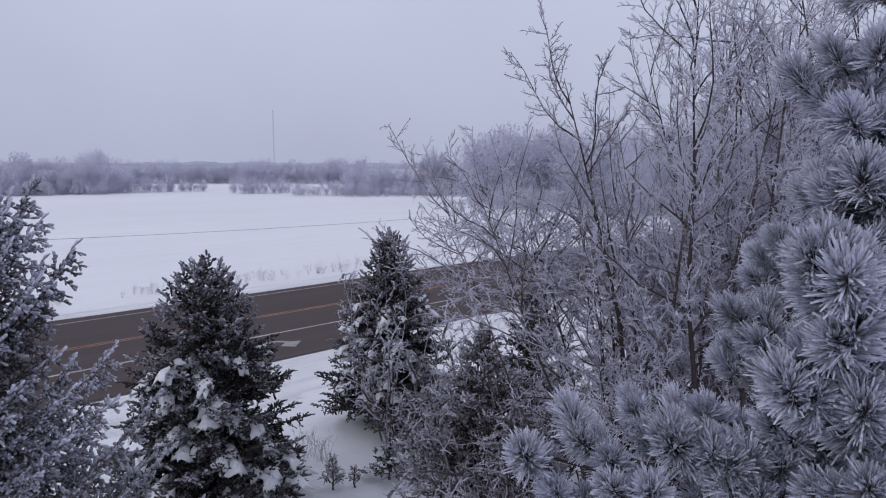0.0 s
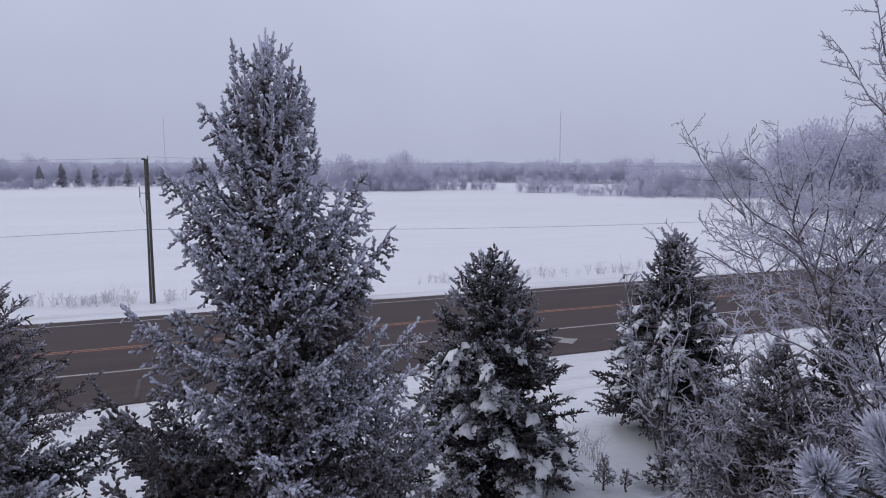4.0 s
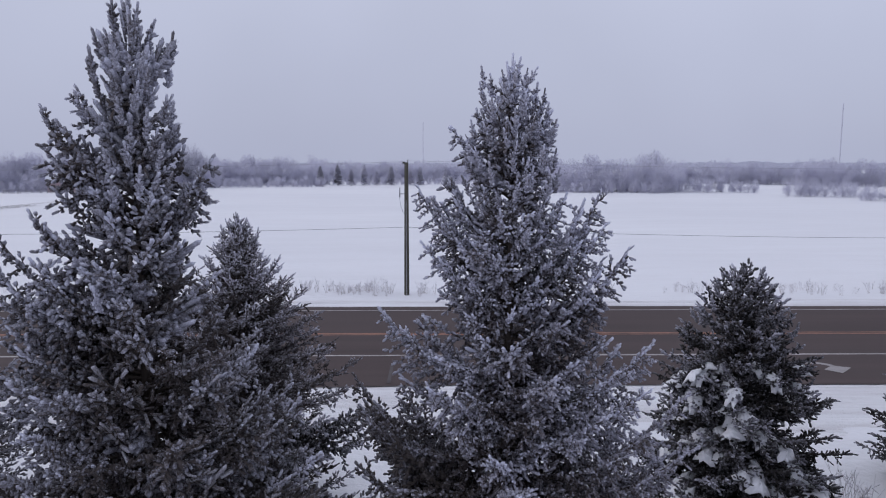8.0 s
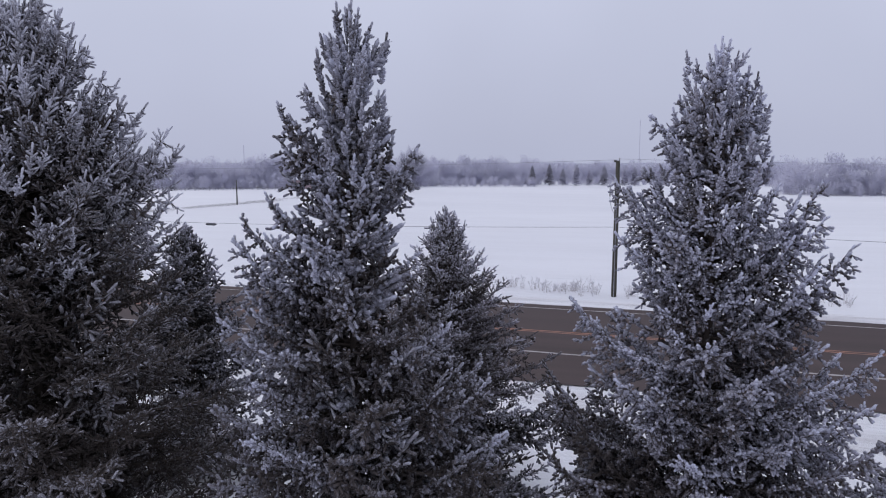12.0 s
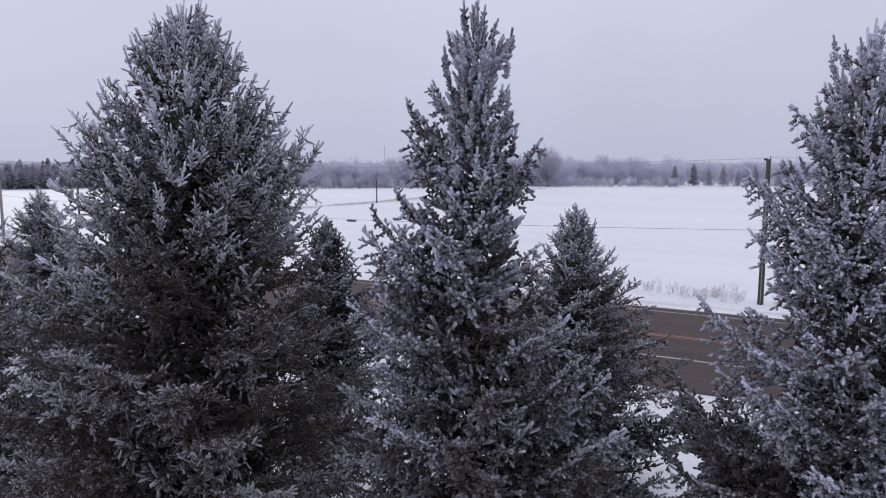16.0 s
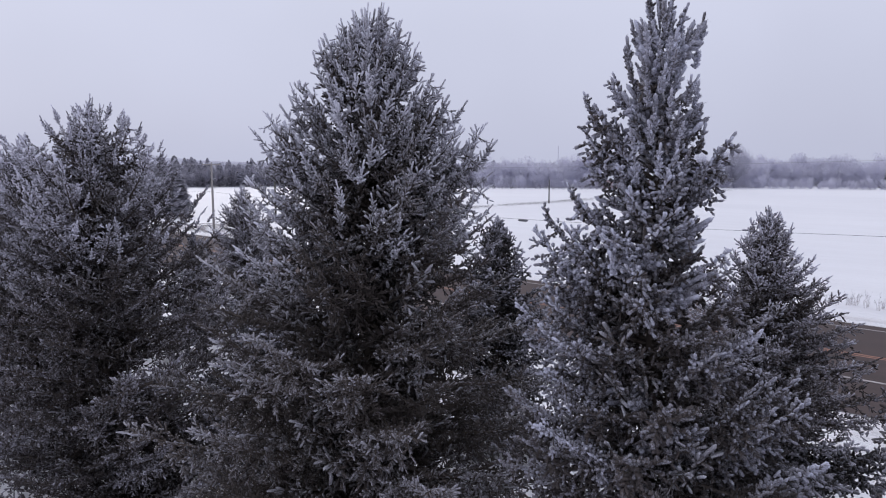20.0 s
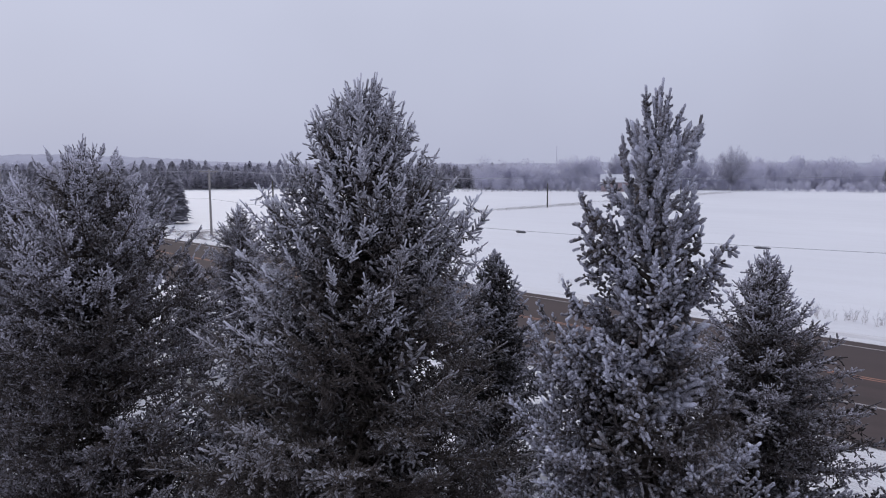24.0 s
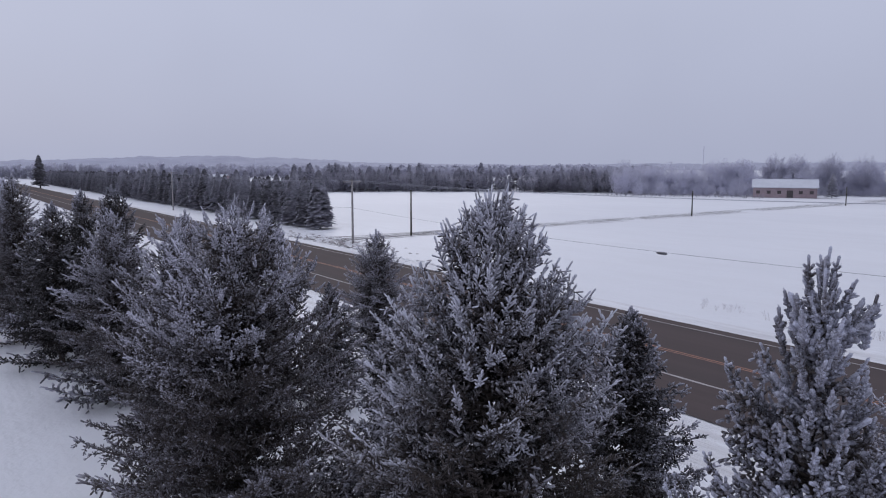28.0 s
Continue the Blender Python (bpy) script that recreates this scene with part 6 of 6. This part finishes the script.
far_tree(17.6, 222, 13.2, 5.6, 11)
far_tree(-19.4, 243, 14.9, 7.2, 12)
far_tree(-22.1, 246, 12.9, 5.6, 13)
far_tree(-24.2, 250, 13.6, 5.2, 14)
far_tree(-26.4, 252, 13.6, 5.0, 19)
far_tree(-27.9, 250, 13.4, 4.8, 15)
far_tree(-31.0, 240, 11.2, 5.2, 16)
far_tree(-33.9, 246, 10.0, 4.6, 17)
far_tree(43.5, 176, 12.0, 5.0, 18)

spr = [(-9.4, 264, 6.3), (-8.0, 262, 6.8), (-6.9, 262, 5.6), (-5.8, 262, 6.6), (-4.8, 264, 5.0), (-3.6, 262, 6.4), (-2.0, 264, 5.4), (-1.2, 264, 6.0), (0.9, 262, 5.0), (-24.0, 226, 6.0)]
for i, (az, d, h) in enumerate(spr):
    x, y = polar(az, d)
    t = thing("field_spruce", x, y, 0, "dark spruce standing before the frosted woods", "spruce tree", "spruces at the field edge")
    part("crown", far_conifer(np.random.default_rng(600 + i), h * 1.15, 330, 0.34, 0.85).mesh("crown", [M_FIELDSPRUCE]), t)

# rows of planted conifers along the far side of the road
row_rng = np.random.default_rng(88)
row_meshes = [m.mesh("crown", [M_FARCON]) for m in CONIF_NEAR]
xx = -91.5
while xx > -440:
    t = thing("plantation_conifer", xx, 45.6 + row_rng.uniform(-0.4, 0.4), 0, "dark planted conifer in a close roadside row", "conifer", "planted conifers along the road")
    part("crown", row_meshes[int(row_rng.integers(4))], t)
    hh = (8.3 + 0.0055 * (xx + 91)) * row_rng.uniform(0.86, 1.08)
    t.scale = (hh * 1.12, hh * 1.12, hh)
    t.rotation_euler = (0, 0, row_rng.uniform(0, 6.28))
    xx -= 4.4 * row_rng.uniform(0.8, 1.2)
back = [(-102.5 - 7.2 * j - 2.9 * i + row_rng.uniform(-0.4, 0.4), 49.0 + 3.4 * j + row_rng.uniform(-0.4, 0.4), 6.5 * row_rng.uniform(0.85, 1.08)) for j in range(3) for i in range(110)]
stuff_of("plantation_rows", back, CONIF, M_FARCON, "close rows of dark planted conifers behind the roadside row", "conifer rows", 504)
x, y = polar(-83.9, 330)
t = thing("tall_pine", x, y, 0, "tall dark pine rising at the end of the plantation", "pine tree")
part("crown", far_conifer(np.random.default_rng(641), 13.5, 320, 0.30, 0.25).mesh("crown", [M_FARCON]), t)


def far_ridge():
    """The low wooded ridge at the horizon."""
    n, rows = 900, 6
    v = []
    for i in range(n):
        az = -110 + 215 * i / (n - 1)
        for j in range(rows):
            q = j / (rows - 1)
            d = 1500 + 500 * q
            x, y = polar(az, d)
            top = 15 + 17 * math.exp(-((az + 74) / 11) ** 2) + 6 * noise.noise(Vector((az * 0.09, 0.5, 0))) + 5 * noise.noise(Vector((az * 0.5, 2.0, 0))) + 2.6 * noise.noise(Vector((az * 2.6, j * 3.1, 0))) + 1.6 * noise.noise(Vector((az * 7.0, j * 3.1, 4)))
            v.append((x, y, max(0.0, top) * math.sin(min(1.0, q * 1.6 + 0.02) * math.pi / 2)))
    i = np.arange(n * rows).reshape(n, rows)
    a, b, c, d = i[:-1, :-1], i[1:, :-1], i[1:, 1:], i[:-1, 1:]
    t = np.concatenate([np.stack([a, b, c], -1).reshape(-1, 3), np.stack([a, c, d], -1).reshape(-1, 3)])
    ob = new("far_ridge", np_mesh("far_ridge", np.array(v), t, [M_RIDGE], np.full(len(v), 0.75)))
    tagged(ob, "low frosted wooded ridge on the horizon, coloured pale for haze", "backdrop", kind="structure")


far_ridge()


def barn(x, y, turn, length, width, wall, rise, label, windows=6):
    b = thing("long_barn", x, y, 0, label, "barn", "farm buildings", "", turn)
    bm = bmesh.new()
    pts = [(-width / 2, 0), (width / 2, 0), (width / 2, wall), (0, wall + rise), (-width / 2, wall)]
    ends = []
    for sx in (-length / 2, length / 2):
        ends.append([bm.verts.new((sx, py, pz)) for py, pz in pts])
    bm.faces.new(ends[0][::-1])
    bm.faces.new(ends[1])
    for i in range(5):
        j = (i + 1) % 5
        bm.faces.new((ends[0][i], ends[0][j], ends[1][j], ends[1][i]))
    part("wall", bm_mesh("wall", bm, M_BRICK), b, "red-brown boarded walls")
    for sgn in (-1, 1):
        bm = bmesh.new()
        sl = math.hypot(width / 2 + 0.5, rise * (width / 2 + 0.5) / (width / 2))
        m = Matrix.Rotation(sgn * -math.atan2(rise, width / 2), 4, "X")
        box_bm(bm, (0, sgn * (width / 4 + 0.25), wall + rise / 2 + 0.02), (length + 0.8, sl, 0.22), m)
        bmesh.ops.bevel(bm, geom=bm.edges[:], offset=0.06, segments=2, affect="EDGES")
        part("roof", bm_mesh("roof", bm, M_ROOFSNOW), b, "roof slope under snow")
    for i in range(windows):
        px = -length / 2 + length * (i + 0.5) / windows
        bm = bmesh.new()
        tall = i == windows // 2
        box_bm(bm, (px, -width / 2 - 0.03, 1.1 if tall else 1.6), (1.6 if tall else 1.0, 0.08, 2.1 if tall else 0.9))
        part("door" if tall else "window", bm_mesh("opening", bm, M_DARKTRIM), b)
    return b


barn(-102.7, 200.6, 28, 16.6, 8.0, 3.0, 2.1, "long red-brown barn with a snow-covered roof")
x, y = polar(-71.6, 345)
barn(x, y, 15, 14.0, 7.0, 3.0, 2.0, "distant shed with a snow-covered roof", 3)
# dark low hedge before the farm
stuff_of("farm_hedge", band(frng, -41, -28.5, 214, 1.3, 2, 0.9, 1.2, 0.3), [far_deciduous(np.random.default_rng(470 + i), 1.0, 60) for i in range(3)], M_FARCON,
         "low dark hedge along the farm", "hedge", 505)


# ---------------------------------------------------------------- frosted weeds along the road
def weeds():
    rng = np.random.default_rng(91)
    so = Soup()
    spots = []
    for cx, cy, wx, wy, n in ((-4.6, 39.1, 2.2, 0.8, 44), (-8.5, 39.5, 1.6, 0.6, 14), (24, 39.0, 5.5, 0.9, 40), (14.5, 39.3, 1.4, 0.5, 12), (33, 39.6, 5, 1.0, 45), (-16, 39.8, 4, 1.0, 10),
                              (10.0, 39.6, 1.2, 0.5, 9), (-0.6, 38.9, 0.5, 0.4, 8), (45, 40, 8, 1.2, 45), (-24, 40, 3, 1, 8), (9.0, 13.8, 0.5, 0.5, 6)):
        for _ in range(n):
            spots.append((cx + rng.normal(0, wx * 0.55), cy + rng.normal(0, wy * 0.6)))
    s = np.array(spots)
    n = len(s)
    k = 6
    base = np.repeat(s, k, 0) + rng.normal(0, 0.06, (n * k, 2))
    h = np.repeat(rng.uniform(0.3, 0.95, n), k) * rng.uniform(0.6, 1.1, n * k)
    z0 = np.array([hump(a, b) for a, b in base]) - 0.02
    d = unit(np.stack([rng.normal(0, 0.22, n * k), rng.normal(0, 0.22, n * k), np.ones(n * k)], 1))
    p = np.stack([base[:, 0], base[:, 1], z0], 1)
    path = p[:, None] + d[:, None] * (h[:, None] * np.array([[0, 0.55, 1.0]]))[..., None]
    path[:, 2, :2] += rng.normal(0, 0.05, (n * k, 2))
    so.tubes(path, np.tile(np.array([0.005, 0.007, 0.003]), (n * k, 1)), 3, np.tile(np.array([0.2, 0.6, 0.9]), (n * k, 1)))
    m = n * k
    q = path[:, 1] + d * 0.1
    so.shoots(q, unit(d + rng.normal(0, 0.7, (m, 3))), rng.uniform(0.10, 0.22, m), np.full(m, 0.012), np.full(m, 0.8), rng, 3, 0)
    ob = new("frosted_weeds", so.mesh("frosted_weeds", [M_WEED]))
    tagged(ob, "dry frosted weeds and grass along the field edge", "weeds", kind="stuff")


weeds()
